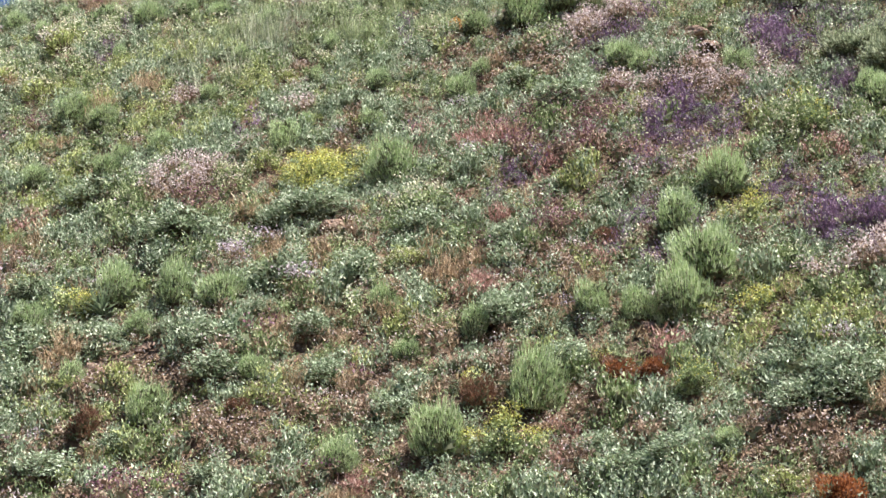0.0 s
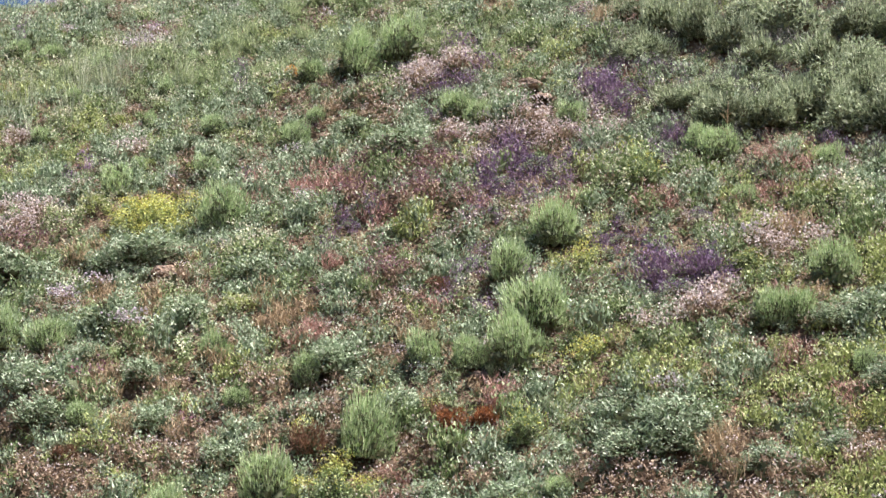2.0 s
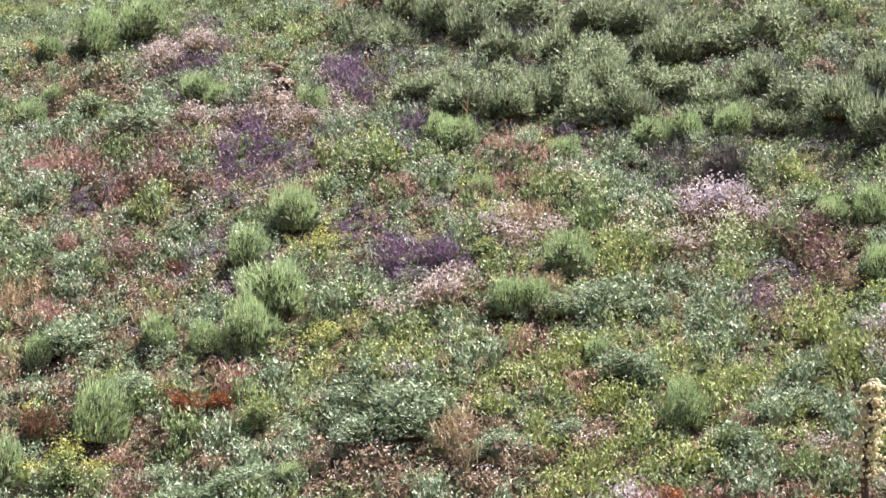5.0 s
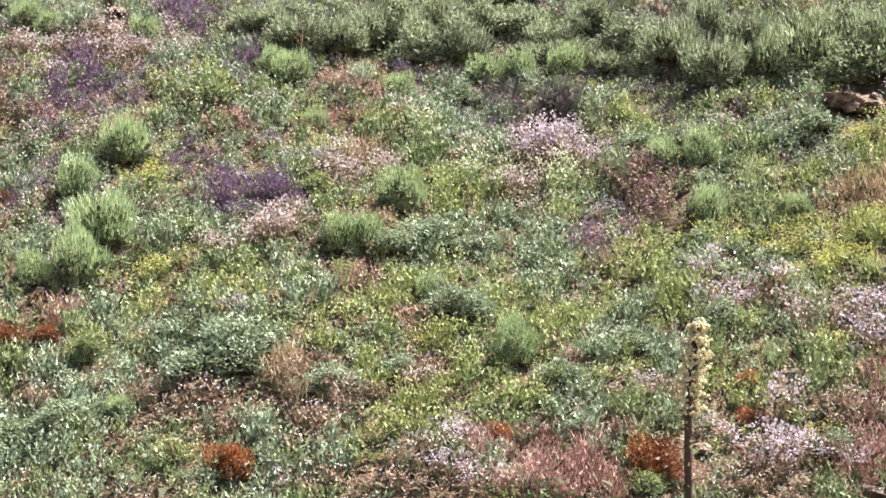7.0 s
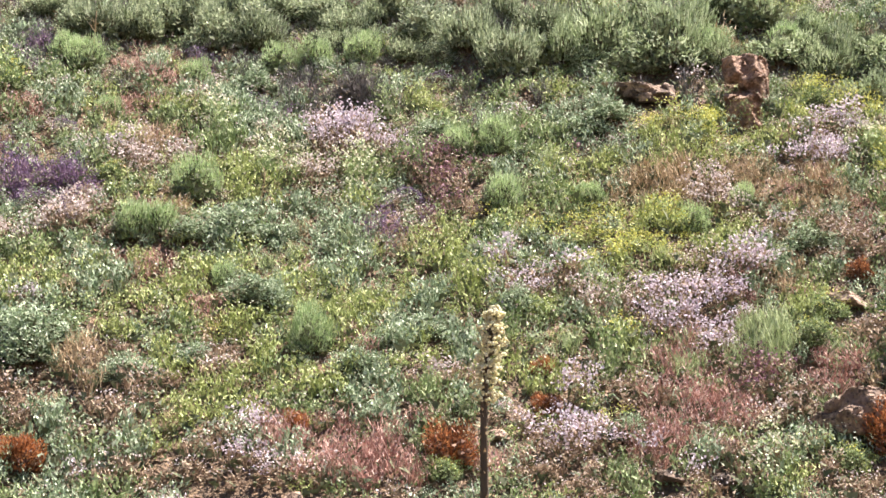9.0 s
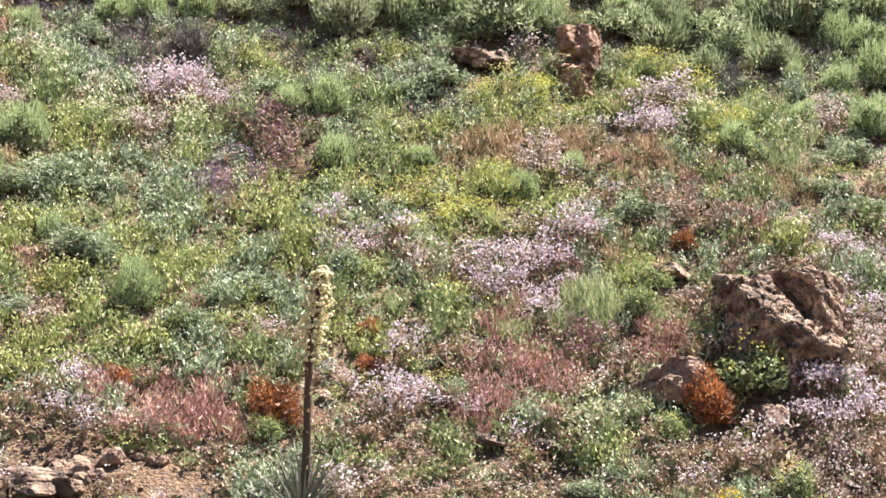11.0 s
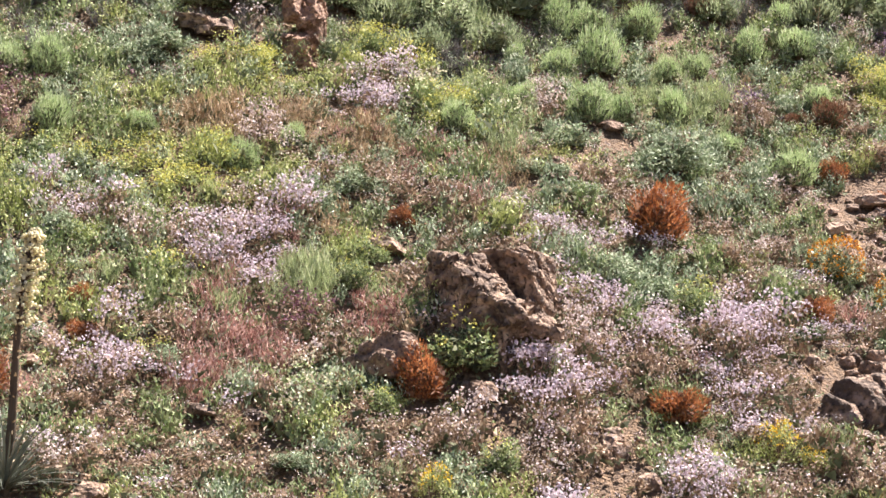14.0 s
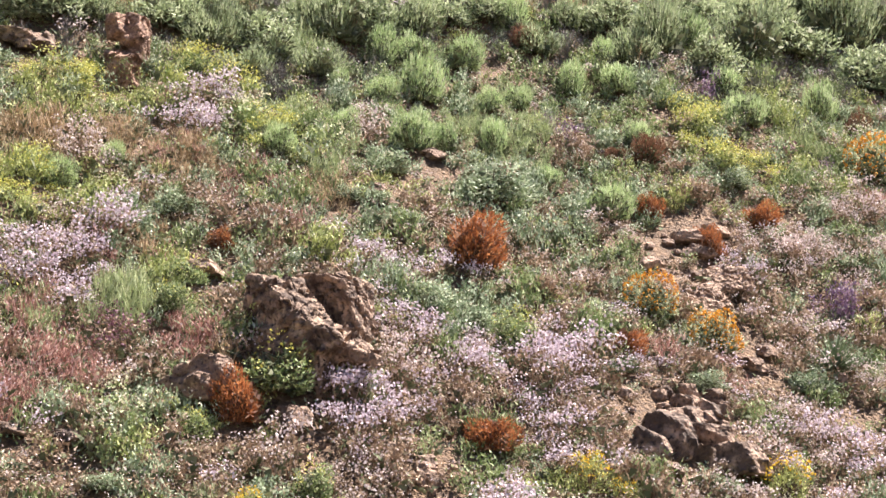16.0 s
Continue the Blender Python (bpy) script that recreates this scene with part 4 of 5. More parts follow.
PATCHES["dun"] += [
    (10.25, 22.49, 1.03, 1.25, 3),
    (13, 22.53, 1.08, 1.28, 3),
    (6.91, 20.99, 1.22, 0.52, 2),
]
PATCHES["lime"] += [
    (-17.78, 30.74, 2.46, 2.32, 0.8),
    (-12.32, 22.97, 2.17, 0.89, 1),
]
TALL = [
    (-16.8, 34.69, 0.89, 1.23, 0.9), (-17.8, 34.07, 0.66, 0.99, 0.4), (-15.96, 35.33, 1.24, 0.74, 0.6),
]
CLEAR = [
    (6.55, 21.7, 0.2, 0.26, 1),
    (1.08, 19.95, 0.41, 0.23, 1), (1.06, 19.55, 0.38, 0.29, 1),
]
BARE = [
    (-13.98, 24.39, 0.47, 0.38, 1), (-13.71, 25.15, 0.32, 0.31, 0.8), (-8.85, 24.55, 0.26, 0.21, 1),
    (-13.65, 22.01, 0.43, 0.12, 1.2), (-12.33, 22.32, 0.28, 0.11, 1), (-10.72, 22.61, 0.49, 0.22, 0.7),
    (-12.79, 24.13, 0.3, 0.37, 0.7), (-11.29, 25.17, 0.7, 0.19, 0.5), (-3.41, 30.33, 0.16, 0.32, 1.2),
    (7.45, 20.21, 0.23, 0.43, 1.4), (8.98, 26.24, 0.78, 0.47, 0.8), (8.53, 25.4, 0.83, 0.22, 0.8),
    (11.83, 29.81, 0.55, 0.25, 1), (13.46, 25.71, 0.49, 0.31, 1), (12.62, 24.43, 0.46, 0.32, 1.2),
    (12.95, 23.31, 0.45, 0.39, 1),
]
BARE += [
    (11.01, 21.72, 0.74, 0.61, 0.9), (11.2, 29.43, 0.54, 0.25, 1), (9.52, 26.74, 0.48, 0.56, 0.7),
    (9.31, 23.3, 0.35, 0.18, 1.1), (14.23, 28.54, 0.54, 0.23, 0.8), (13.87, 21.84, 0.18, 0.8, 1),
    (-0.68, 20.35, 0.85, 0.32, 1), (-1.54, 20.8, 0.35, 0.36, 1), (12.31, 25.55, 0.48, 0.49, 0.7),
    (4.21, 28.67, 0.45, 0.35, 1.2), (5.4, 28.33, 0.41, 0.19, 0.8), (12.69, 25.42, 0.56, 0.45, 0.6),
    (5.48, 28.08, 0.41, 0.41, 1.3), (11.04, 21.27, 0.66, 0.5, 0.8), (4.18, 28.66, 0.41, 0.32, 0.8),
]
BARE += [
    (-16.38, 28.67, 0.23, 0.3, 0.8), (-18.53, 29.71, 0.29, 0.27, 0.6), (-13.56, 25.36, 0.24, 0.21, 1),
    (-14.15, 24.55, 0.31, 0.2, 1), (-12.43, 22.35, 0.21, 0.11, 1), (-12.97, 24.15, 0.19, 0.19, 0.9),
    (-8.94, 24.59, 0.18, 0.12, 0.9), (-14.03, 24.04, 0.31, 0.2, 0.9), (-13.82, 22.02, 0.29, 0.13, 1),
    (-6.22, 27.1, 0.11, 0.23, 1), (-12.4, 25.35, 0.2, 0.13, 0.8), (-8.62, 23.31, 0.14, 0.11, 0.7),
    (-1.66, 20.93, 0.35, 0.2, 1), (-0.25, 20.47, 0.23, 0.14, 1), (-1.01, 20.38, 0.34, 0.17, 1),
]
BARE += [
    (8.29, 25.27, 0.37, 0.13, 1), (9.65, 26.87, 0.28, 0.28, 1), (11.72, 30.05, 0.45, 0.28, 0.9),
    (12.59, 24.37, 0.49, 0.37, 1.3), (13.56, 25.91, 0.4, 0.25, 1.1), (12.83, 23.09, 0.4, 0.35, 1.2),
    (7.81, 20.77, 0.14, 0.24, 1.2), (9.43, 23.2, 0.19, 0.13, 1), (14.13, 28.55, 0.35, 0.2, 0.9),
    (12.68, 25.41, 0.47, 0.29, 1), (8.28, 25.72, 0.22, 0.1, 0.8), (13.63, 21.71, 0.13, 0.51, 1),
    (15.07, 26.12, 0.33, 0.2, 0.8), (8.64, 25.35, 0.3, 0.13, 0.8), (12.75, 23.7, 0.19, 0.23, 1),
]
BARE += [
    (10.85, 21.55, 0.4, 0.39, 0.9),
]
BARE += [
    (-0.73, 20.47, 0.51, 0.27, 1.5),
    (-0.07, 20.05, 0.5, 0.23, 1.5),
    (7.48, 20.1, 0.22, 0.5, 1.4),
    (8.14, 20.9, 0.25, 0.2, 1.0),
    (12.83, 23.09, 0.4, 0.35, 0.8),
    (7.81, 20.77, 0.14, 0.24, 0.8),
    (12.59, 24.37, 0.46, 0.37, 0.6),
    (12.79, 25.44, 0.39, 0.26, 0.5),
]


def thickness(rows, xy):
    out = np.zeros(len(xy))
    for x, y, rx, ry, w in rows:
        out += w * np.exp(-(((xy[:, 0] - x) / rx) ** 2 + ((xy[:, 1] - y) / ry) ** 2) * 0.9)
    return out


def ripple(xy, k, seed):
    """Soft irregular ups and downs, about 0 to 1."""
    r = np.random.RandomState(seed)
    out = np.zeros(len(xy))
    for _ in range(7):
        a, ph, f = r.uniform(0, 2 * math.pi), r.uniform(0, 6.3), k * r.uniform(0.6, 1.8)
        out += np.sin(f * (xy[:, 0] * math.cos(a) + xy[:, 1] * math.sin(a)) + ph)
    return np.clip(0.5 + out / 6.0, 0, 1)


def field_points(per_m2):
    """Even but irregular places over the seen part of the hill."""
    step = 1.0 / math.sqrt(per_m2)
    gx, gy = np.meshgrid(np.arange(-30, 30, step), np.arange(17.6, 46.0, step))
    xy = np.stack([gx.ravel(), gy.ravel()], 1) + rng.uniform(-0.6, 0.6, (gx.size, 2)) * step
    turn = np.degrees(np.arctan2(xy[:, 0], xy[:, 1]))
    rise = np.degrees(np.arctan2(ground_height(xy[:, 0], xy[:, 1]) - 1.6, np.hypot(xy[:, 0], xy[:, 1])))
    keep = (abs(turn) < 34.2) & (rise > np.interp(turn, [-20, 0], [2.2, -0.9])) & (rise < np.interp(turn, [-12, 15], [21.0, 16.8]))
    return xy[keep]


KINDS = {
    # name: (object name, label, category, materials, shapes, size)
    "sage": ("sage_herbs", "low grey-green leafy herbs covering the slope", "herb", ["sage", "cream"],
             [herb_shape(s, count=80, leaf=(0.054, 0.025), up=0.6, flowers=(0, 2, 4, 8)[s % 4], flower=0.02) for s in range(8)], 1.0),
    "herb": ("green_herbs", "low fresh green leafy herbs on the slope", "herb", ["herb", "blush"],
             [herb_shape(20 + s, leaf=(0.056, 0.024), up=0.6, flowers=(2, 5, 9, 4)[s % 4], flower=0.021) for s in range(8)], 1.0),
    "lime": ("lime_herbs", "yellow-green leafy herbs on the slope", "herb", ["lime", "cream"],
             [herb_shape(40 + s, leaf=(0.056, 0.024), up=0.6, flowers=(3, 6, 10)[s % 3], flower=0.021) for s in range(6)], 0.95),
    "dun": ("withered_herbs", "withered brownish-pink low herbs with dry seed heads", "dry herb", ["dun", "blush"],
            [herb_shape(60 + s, count=80, leaf=(0.06, 0.024), high=0.19, flowers=13, flower=0.025) for s in range(6)], 0.95),
    "violet": ("violet_flowers", "deep violet wildflowers on grey-green stems", "wildflower", ["violet", "indigo"],
               [herb_shape(80 + s, high=0.29, stems=12, count=84, leaf=(0.05, 0.018), up=1.0, flowers=24, flower=0.03) for s in range(6)], 1.0),
    "plum": ("plum_flowers", "dusky plum-coloured wildflowers going to seed", "wildflower", ["dun", "plum"],
             [herb_shape(100 + s, count=60, high=0.27, flowers=40, flower=0.03) for s in range(6)], 1.0),
    "lilac": ("lilac_flowers", "pale lilac wildflowers on thin grey-brown stems", "wildflower", ["bronze", "lilac"],
              [herb_shape(120 + s, count=46, high=0.29, stems=15, flowers=78, flower=0.032) for s in range(6)], 1.0),
    "blush": ("pale_pink_flowers", "whitish pink wildflowers on brown stems", "wildflower", ["dun", "blush"],
              [herb_shape(140 + s, count=52, high=0.26, stems=10, flowers=64, flower=0.029) for s in range(6)], 1.0),
    "cream": ("cream_flowers", "cream wildflowers among green leaves", "wildflower", ["herb", "cream"],
              [herb_shape(160 + s, count=60, high=0.30, flowers=30, flower=0.031) for s in range(4)], 1.0),
    "yellow": ("yellow_flowers", "bright yellow mustard-like wildflowers", "wildflower", ["lime", "yellow"],
               [herb_shape(180 + s, count=70, high=0.27, stems=12, flowers=104, flower=0.0205) for s in range(6)], 1.0),
    "wine": ("red_grass", "wine-red tufted grass with drooping seed heads", "grass", ["wine", "blush"],
             [herb_shape(200 + s, high=0.27, wide=0.22, stems=16, count=120, leaf=(0.075, 0.014), up=1.0, flowers=4, flower=0.022) for s in range(6)], 1.0),
    "straw": ("dry_grass", "dry straw-coloured grass tufts", "grass", ["straw", "straw"],
              [herb_shape(220 + s, high=0.32, wide=0.17, stems=14, count=64, leaf=(0.10, 0.014), up=1.2, flowers=6, flower=0.025) for s in range(6)], 1.0),
    "twig": ("grey_twigs", "bare dark grey twigs and undergrowth beneath the scrub", "undergrowth", ["twig", "shade_leaf"],
             [herb_shape(280 + s, high=0.34, wide=0.2, stems=20, count=46, leaf=(0.09, 0.012), up=1.3, shell=0.2) for s in range(5)], 1.0),
    "grass": ("green_grass", "upright fresh green grass tufts", "grass", ["blade", "straw"],
              [herb_shape(240 + s, high=0.30, wide=0.20, stems=16, count=130, leaf=(0.12, 0.011), up=1.5, shell=0.1) for s in range(6)], 1.0),
}


def weights(xy):
    """How likely each kind is at each place, in the order of KINDS."""
    west = 1.0 / (1.0 + np.exp((xy[:, 0] + 4.0) / 3.0))
    low = 1.0 / (1.0 + np.exp((xy[:, 1] - 24.5) / 1.6))
    east = 1.0 / (1.0 + np.exp((6.0 - xy[:, 0]) / 1.5)) / (1.0 + np.exp((xy[:, 1] - 27.0) / 1.3))
    base = {"sage": 0.95 + 1.5 * west, "herb": (0.8 + 0.6 * (1 - west)) * (1 - 0.4 * east), "lime": (0.18 + 0.32 * (1 - west)) * (1 - 0.3 * east),
            "dun": 0.08 + 0.25 * west + 1.1 * low * (1 - 0.75 * west) + 0.7 * east,
            "violet": 0.022 * west, "plum": 0.025 + 0.045 * west, "lilac": 0.035 + 0.08 * low * (1 - west), "blush": 0.14 - 0.08 * west, "cream": 0.07,
            "yellow": 0.006 * west, "wine": 0.02 + 0.02 * west + 0.06 * east, "straw": 0.11, "grass": 0.05, "twig": 0.0}
    w = [base[k] * (0.25 + 1.5 * ripple(xy, 1.3, 50 + i)) + 1.6 * thickness(PATCHES.get(k, []), xy) for i, k in enumerate(KINDS)]
    return np.cumsum(np.array(w), 0)


def choose(xy):
    w = weights(xy)
    return (rng.uniform(0, 1, len(xy)) * w[-1] > w).sum(0)


def scrub_near(xy):
    """1 among the scrub of the upper slope, 0 away from it."""
    out = np.zeros(len(xy))
    for x, y, w in OLIVE + OLIVE_MID + OLIVE_EAST:
        out = np.maximum(out, np.exp(-((xy[:, 0] - x) ** 2 + (xy[:, 1] - y) ** 2) / w ** 2))
    return out


def grow_field():
    """Plants stand in mounds of mostly one kind, tallest in the middle, with low gaps between."""
    mound = field_points(3.0)
    wide = rng.uniform(0.17, 0.42, len(mound))
    tall = rng.uniform(0.2, 1.0, len(mound))
    mkind = choose(mound)
    xy = field_points(30)
    bare = 1.0 - np.clip(0.66 * thickness(BARE, xy), 0, 0.9)
    xy = xy[rng.uniform(0, 1, len(xy)) < bare]
    for x, y, rx, ry, w in CLEAR:
        xy = xy[np.hypot((xy[:, 0] - x) / rx, (xy[:, 1] - y) / ry) > w]
    for x, y, w in BUSHES:
        xy = xy[np.hypot(xy[:, 0] - x, xy[:, 1] - y) > 0.32 * w]
    for x, y, z, w, h in STONES + LEDGES:
        xy = xy[(abs(xy[:, 0] - x) > 0.55 * w) | (xy[:, 1] > y + 0.2) | (xy[:, 1] < y - 0.55)]
    xy = xy[rng.uniform(0, 1, len(xy)) > scrub_near(xy) * 0.15]
    near, dist = np.zeros(len(xy), int), np.zeros(len(xy))
    for i in range(0, len(xy), 2000):
        d = np.hypot(xy[i:i + 2000, None, 0] - mound[None, :, 0], xy[i:i + 2000, None, 1] - mound[None, :, 1]) / wide[None]
        near[i:i + 2000], dist[i:i + 2000] = d.argmin(1), d.min(1)
    crown = np.clip(1.0 - dist ** 2, 0, 1)
    keep = rng.uniform(0, 1, len(xy)) < np.where(crown > 0, 1.0, 0.9)
    xy, near, crown = xy[keep], near[keep], crown[keep]
    size = np.where(crown > 0, 0.92, 0.82) + 0.3 * crown * (tall[near] - 0.3)
    lift = 0.16 * crown ** 0.5 * tall[near] * wide[near] / 0.3
    lift *= 1.0 - np.clip(thickness(BARE, xy), 0, 1)
    for x, y, w in STANDOUT:
        foot = (abs(xy[:, 0] - x) < 0.62 * w) & (xy[:, 1] < y + 0.1) & (xy[:, 1] > y - 0.25 - 0.5 * w)
        lift[foot] *= 0.1
        size[foot] *= 0.8
    own = choose(xy)
    pick = np.where((crown > 0) & (rng.uniform(0, 1, len(xy)) < 0.8), mkind[near], own)
    order = list(KINDS)
    pick[rng.uniform(0, 1, len(xy)) < scrub_near(xy) * 0.75] = order.index("twig")
    for k in ("wine", "straw", "grass"):
        lift[pick == order.index(k)] *= 0.45
    for i, k in enumerate(KINDS):
        name, label, category, mats, shapes, s = KINDS[k]
        scatter(name, label, category, shapes, mats, xy[pick == i], s * size[pick == i], lift[pick == i])


def tall_grass():
    """Seeding grass that stands over the herbs near the crest."""
    xy = field_points(14)
    d = thickness(TALL, xy)
    xy = xy[rng.uniform(0, 1, len(xy)) < d * 0.6]
    scatter("tall_grass", "tall pale seeding grass near the crest", "grass",
            [grass_shape(260 + s, high=0.75, wide=0.2, count=26, width=0.010, lean=0.4, heads=0.5, sag=0.05) for s in range(5)],
            ["pale_grass", "pale_grass"], xy, np.full(len(xy), 1.0))


grow_field()
tall_grass()


def build_shade_litter():
    """Added litter lying flat under the plants; its dark brown stands for shade in gaps."""
    r, sh = np.random.RandomState(6), Shape()
    xy = field_points(10)
    xy = np.repeat(xy[r.uniform(0, 1, len(xy)) > thickness(BARE, xy)], 13, 0)
    xy = xy + r.normal(0, 0.14, xy.shape)
    n = len(xy)
    a = r.uniform(0, 2 * math.pi, n)
    base = np.stack([xy[:, 0], xy[:, 1], ground_height(xy[:, 0], xy[:, 1]) + r.uniform(0.004, 0.03, n)], -1)
    way = unit(np.stack([np.cos(a), np.sin(a), np.sin(a) * 0.75 + r.normal(0, 0.15, n)], -1))
    spikes(sh, r, base, way, r.uniform(0.05, 0.12, n), r.uniform(0.03, 0.065, n))
    v, f, s = sh.done()
    tagged(new("leaf_litter", mesh_of("leaf_litter", v, f, ["gap_shade"])), "flat dark brown litter on the soil that stands for shade between plants", "litter", kind="stuff")


build_shade_litter()


def build_carpet():
    """Seedlings and creeping leaves between the larger plants, thin on bare soil."""
    r, sh = np.random.RandomState(8), Shape()
    xy = field_points(26)
    cover = 0.35 + 0.65 * ripple(xy, 1.1, 91) - thickness(BARE, xy)
    xy = xy[r.uniform(0, 1, len(xy)) < cover]
    xy = np.repeat(xy, 10, 0)
    n = len(xy)
    xy = xy + r.normal(0, 0.09, xy.shape)
    base = np.stack([xy[:, 0], xy[:, 1], ground_height(xy[:, 0], xy[:, 1]) + r.uniform(0.0, 0.11, n)], -1)
    way = unit(rand_dirs(r, n, -0.1, 0.9) + np.array([0, -0.2, 0.4]))
    kind = r.uniform(0, 1, n) < 0.55
    for slot, k in ((0, kind), (1, ~kind)):
        spikes(sh, r, base[k], way[k], r.uniform(0.04, 0.075, k.sum()), r.uniform(0.018, 0.034, k.sum()), slot)
    v, f, s = sh.done()
    tagged(new("seedlings", mesh_of("seedlings", v, f, ["herb", "sage"], s)), "low green seedlings and creeping leaves on the soil", "herb", kind="stuff")


build_carpet()


def build_pebbles():
    """Small loose stones and clods on the soil."""
    r, sh = np.random.RandomState(5), Shape()
    xy = field_points(22)
    near = np.clip(thickness(BARE, xy), 0, 1)
    xy = xy[r.uniform(0, 1, len(xy)) < 0.06 + 0.8 * near]
    for (x, y) in xy:
        s = 0.012 + 0.06 * r.uniform() ** 2.5
        v = np.array([[1, 0, 0], [-0.4, 0.9, 0], [-0.5, -0.8, 0], [0.1, 0.1, 0.75], [0.6, 0.7, 0.2], [0, 0, -0.5]]) * s * r.uniform(0.7, 1.3, (6, 3))
        a = r.uniform(0, 6.3)
        v[:, :2] = v[:, :2] @ np.array([[math.cos(a), -math.sin(a)], [math.sin(a), math.cos(a)]])
        sh.add(v + np.array([x, y, ground_height(x, y)]), [[0, 4, 3], [4, 1, 3], [1, 2, 3], [2, 0, 3], [0, 5, 4], [4, 5, 1], [1, 5, 2], [2, 5, 0]])
    v, f, s = sh.done()
    tagged(new("pebbles", mesh_of("pebbles", v, f, ["pale_rock"])), "loose tan pebbles and clods on bare soil", "pebbles", kind="stuff")


build_pebbles()


# ---- bushes: an empty at the base with stems, foliage and flowers under it ----
def part(name, shape, mats, parent, label="", smooth=False):
    v, f, s = shape.done()
    ob = new(name, mesh_of(name, v, f, mats, s, smooth))
    ob.parent = parent
    return tagged(ob, label)


def dome(r, n, high, low=0.0, inner=0.6, lumps=5, rough=0.16):
    """Points in the outer shell of an uneven dome one metre wide, and the way out from its foot."""
    d = rand_dirs(r, n, low, 1.0)
    bump = rand_dirs(r, lumps, 0.0, 0.9)
    swell = 1.0 - rough + rough * 1.6 * np.max(np.clip(d @ bump.T, 0, 1) ** 6, 1)
    rad = r.uniform(inner, 1.0, n) ** 0.5 * swell
    return d * rad[:, None] * np.array([0.5, 0.5, high]), d


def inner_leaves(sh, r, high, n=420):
    """Broad inner leaves closing a bush to the light, mostly coloured dark as shade."""
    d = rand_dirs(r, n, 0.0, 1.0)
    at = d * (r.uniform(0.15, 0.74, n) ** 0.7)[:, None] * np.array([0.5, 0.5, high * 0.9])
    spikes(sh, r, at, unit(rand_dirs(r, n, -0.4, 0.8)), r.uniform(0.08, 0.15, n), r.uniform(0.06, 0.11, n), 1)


def bush_stems(r, n, high, parent, mat="wood"):
    sh = Shape()
    d = rand_dirs(r, n, 0.25, 0.95)
    foot, top = d * np.array([0.05, 0.05, 0.0]), d * np.array([0.42, 0.42, high * 0.85])
    spikes(sh, r, foot, unit(top - foot), np.linalg.norm(top - foot, axis=1), np.full(n, 0.03))
    tagged(part("branchwork", sh, [mat], parent), kind="stuff")


def broom_bush(seed, mat, high=0.78, n=2700, up=1.15, length=0.085, width=0.017, name="bush", rough=0.3, inner="shade_leaf"):
    """Dense dome of thin upright shoots."""
    r, ob = np.random.RandomState(seed), new(name)
    bush_stems(r, 50, high, ob)
    sh = Shape()
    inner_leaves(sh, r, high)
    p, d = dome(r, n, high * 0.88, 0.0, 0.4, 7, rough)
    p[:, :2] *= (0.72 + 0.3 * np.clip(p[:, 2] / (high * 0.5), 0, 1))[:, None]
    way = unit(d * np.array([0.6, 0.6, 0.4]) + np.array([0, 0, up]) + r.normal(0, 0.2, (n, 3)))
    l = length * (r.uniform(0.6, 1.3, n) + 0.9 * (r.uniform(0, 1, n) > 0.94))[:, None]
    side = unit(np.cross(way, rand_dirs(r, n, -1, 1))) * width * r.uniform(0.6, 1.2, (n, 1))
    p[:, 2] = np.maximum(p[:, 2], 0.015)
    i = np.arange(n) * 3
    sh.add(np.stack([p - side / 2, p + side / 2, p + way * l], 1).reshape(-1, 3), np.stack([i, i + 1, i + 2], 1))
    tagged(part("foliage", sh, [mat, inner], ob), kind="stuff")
    return ob


def leafy_bush(seed, mat, high=0.8, n=1600, leaf=(0.085, 0.05), name="bush", flowers=None, count=0, flower=0.05, low=0.1, top=1.0, stem="wood"):
    """Looser dome of leaves on woody stems, with flowers over it where flowers is a material."""
    r, ob = np.random.RandomState(seed), new(name)
    bush_stems(r, 60, high, ob, stem)
    sh = Shape()
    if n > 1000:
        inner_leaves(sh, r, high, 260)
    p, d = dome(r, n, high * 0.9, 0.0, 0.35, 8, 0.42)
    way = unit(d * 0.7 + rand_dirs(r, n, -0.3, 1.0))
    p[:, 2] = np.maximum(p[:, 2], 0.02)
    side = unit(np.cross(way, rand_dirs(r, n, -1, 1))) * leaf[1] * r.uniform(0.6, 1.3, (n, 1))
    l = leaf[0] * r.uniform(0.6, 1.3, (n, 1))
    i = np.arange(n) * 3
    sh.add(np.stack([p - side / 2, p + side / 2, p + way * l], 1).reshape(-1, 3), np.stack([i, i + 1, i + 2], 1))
    tagged(part("foliage", sh, [mat, "shade_leaf"], ob), kind="stuff")
    if flowers:
        sh = Shape()
        p, d = dome(r, count, high, low, 0.8, 7, 0.25)
        blossoms(sh, r, p * top + d * 0.03, flower * r.uniform(0.6, 1.3, count), 0)
        tagged(part("bloom", sh, [flowers], ob), kind="stuff")
    return ob


def plant_all(protos, rows, label, category, group, squash=(1.0, 1.3), sink=0.02, grow=1.02):
    """Set copies of the prototypes at x, y with a width in metres."""
    for i, (x, y, w) in enumerate(rows):
        src = protos[i % len(protos)]
        w *= grow
        sx, sz = w * rng.uniform(0.92, 1.14), w * rng.uniform(*squash)
        m = pose(x, y, float(ground_height(x, y)) - sink, rng.uniform(-5, 5), rng.uniform(-5, 5), rng.uniform(0, 360))
        m = m @ Matrix.Diagonal((sx, w * rng.uniform(0.8, 1.15), sz, 1))
        if src.get("used"):
            ob = copy_thing(src, m)
            ob.matrix_basis = m
        else:
            ob, src["used"] = src, 1
            ob.matrix_basis = m
            tagged(ob, label, category, group)
        rows_done.append(ob)


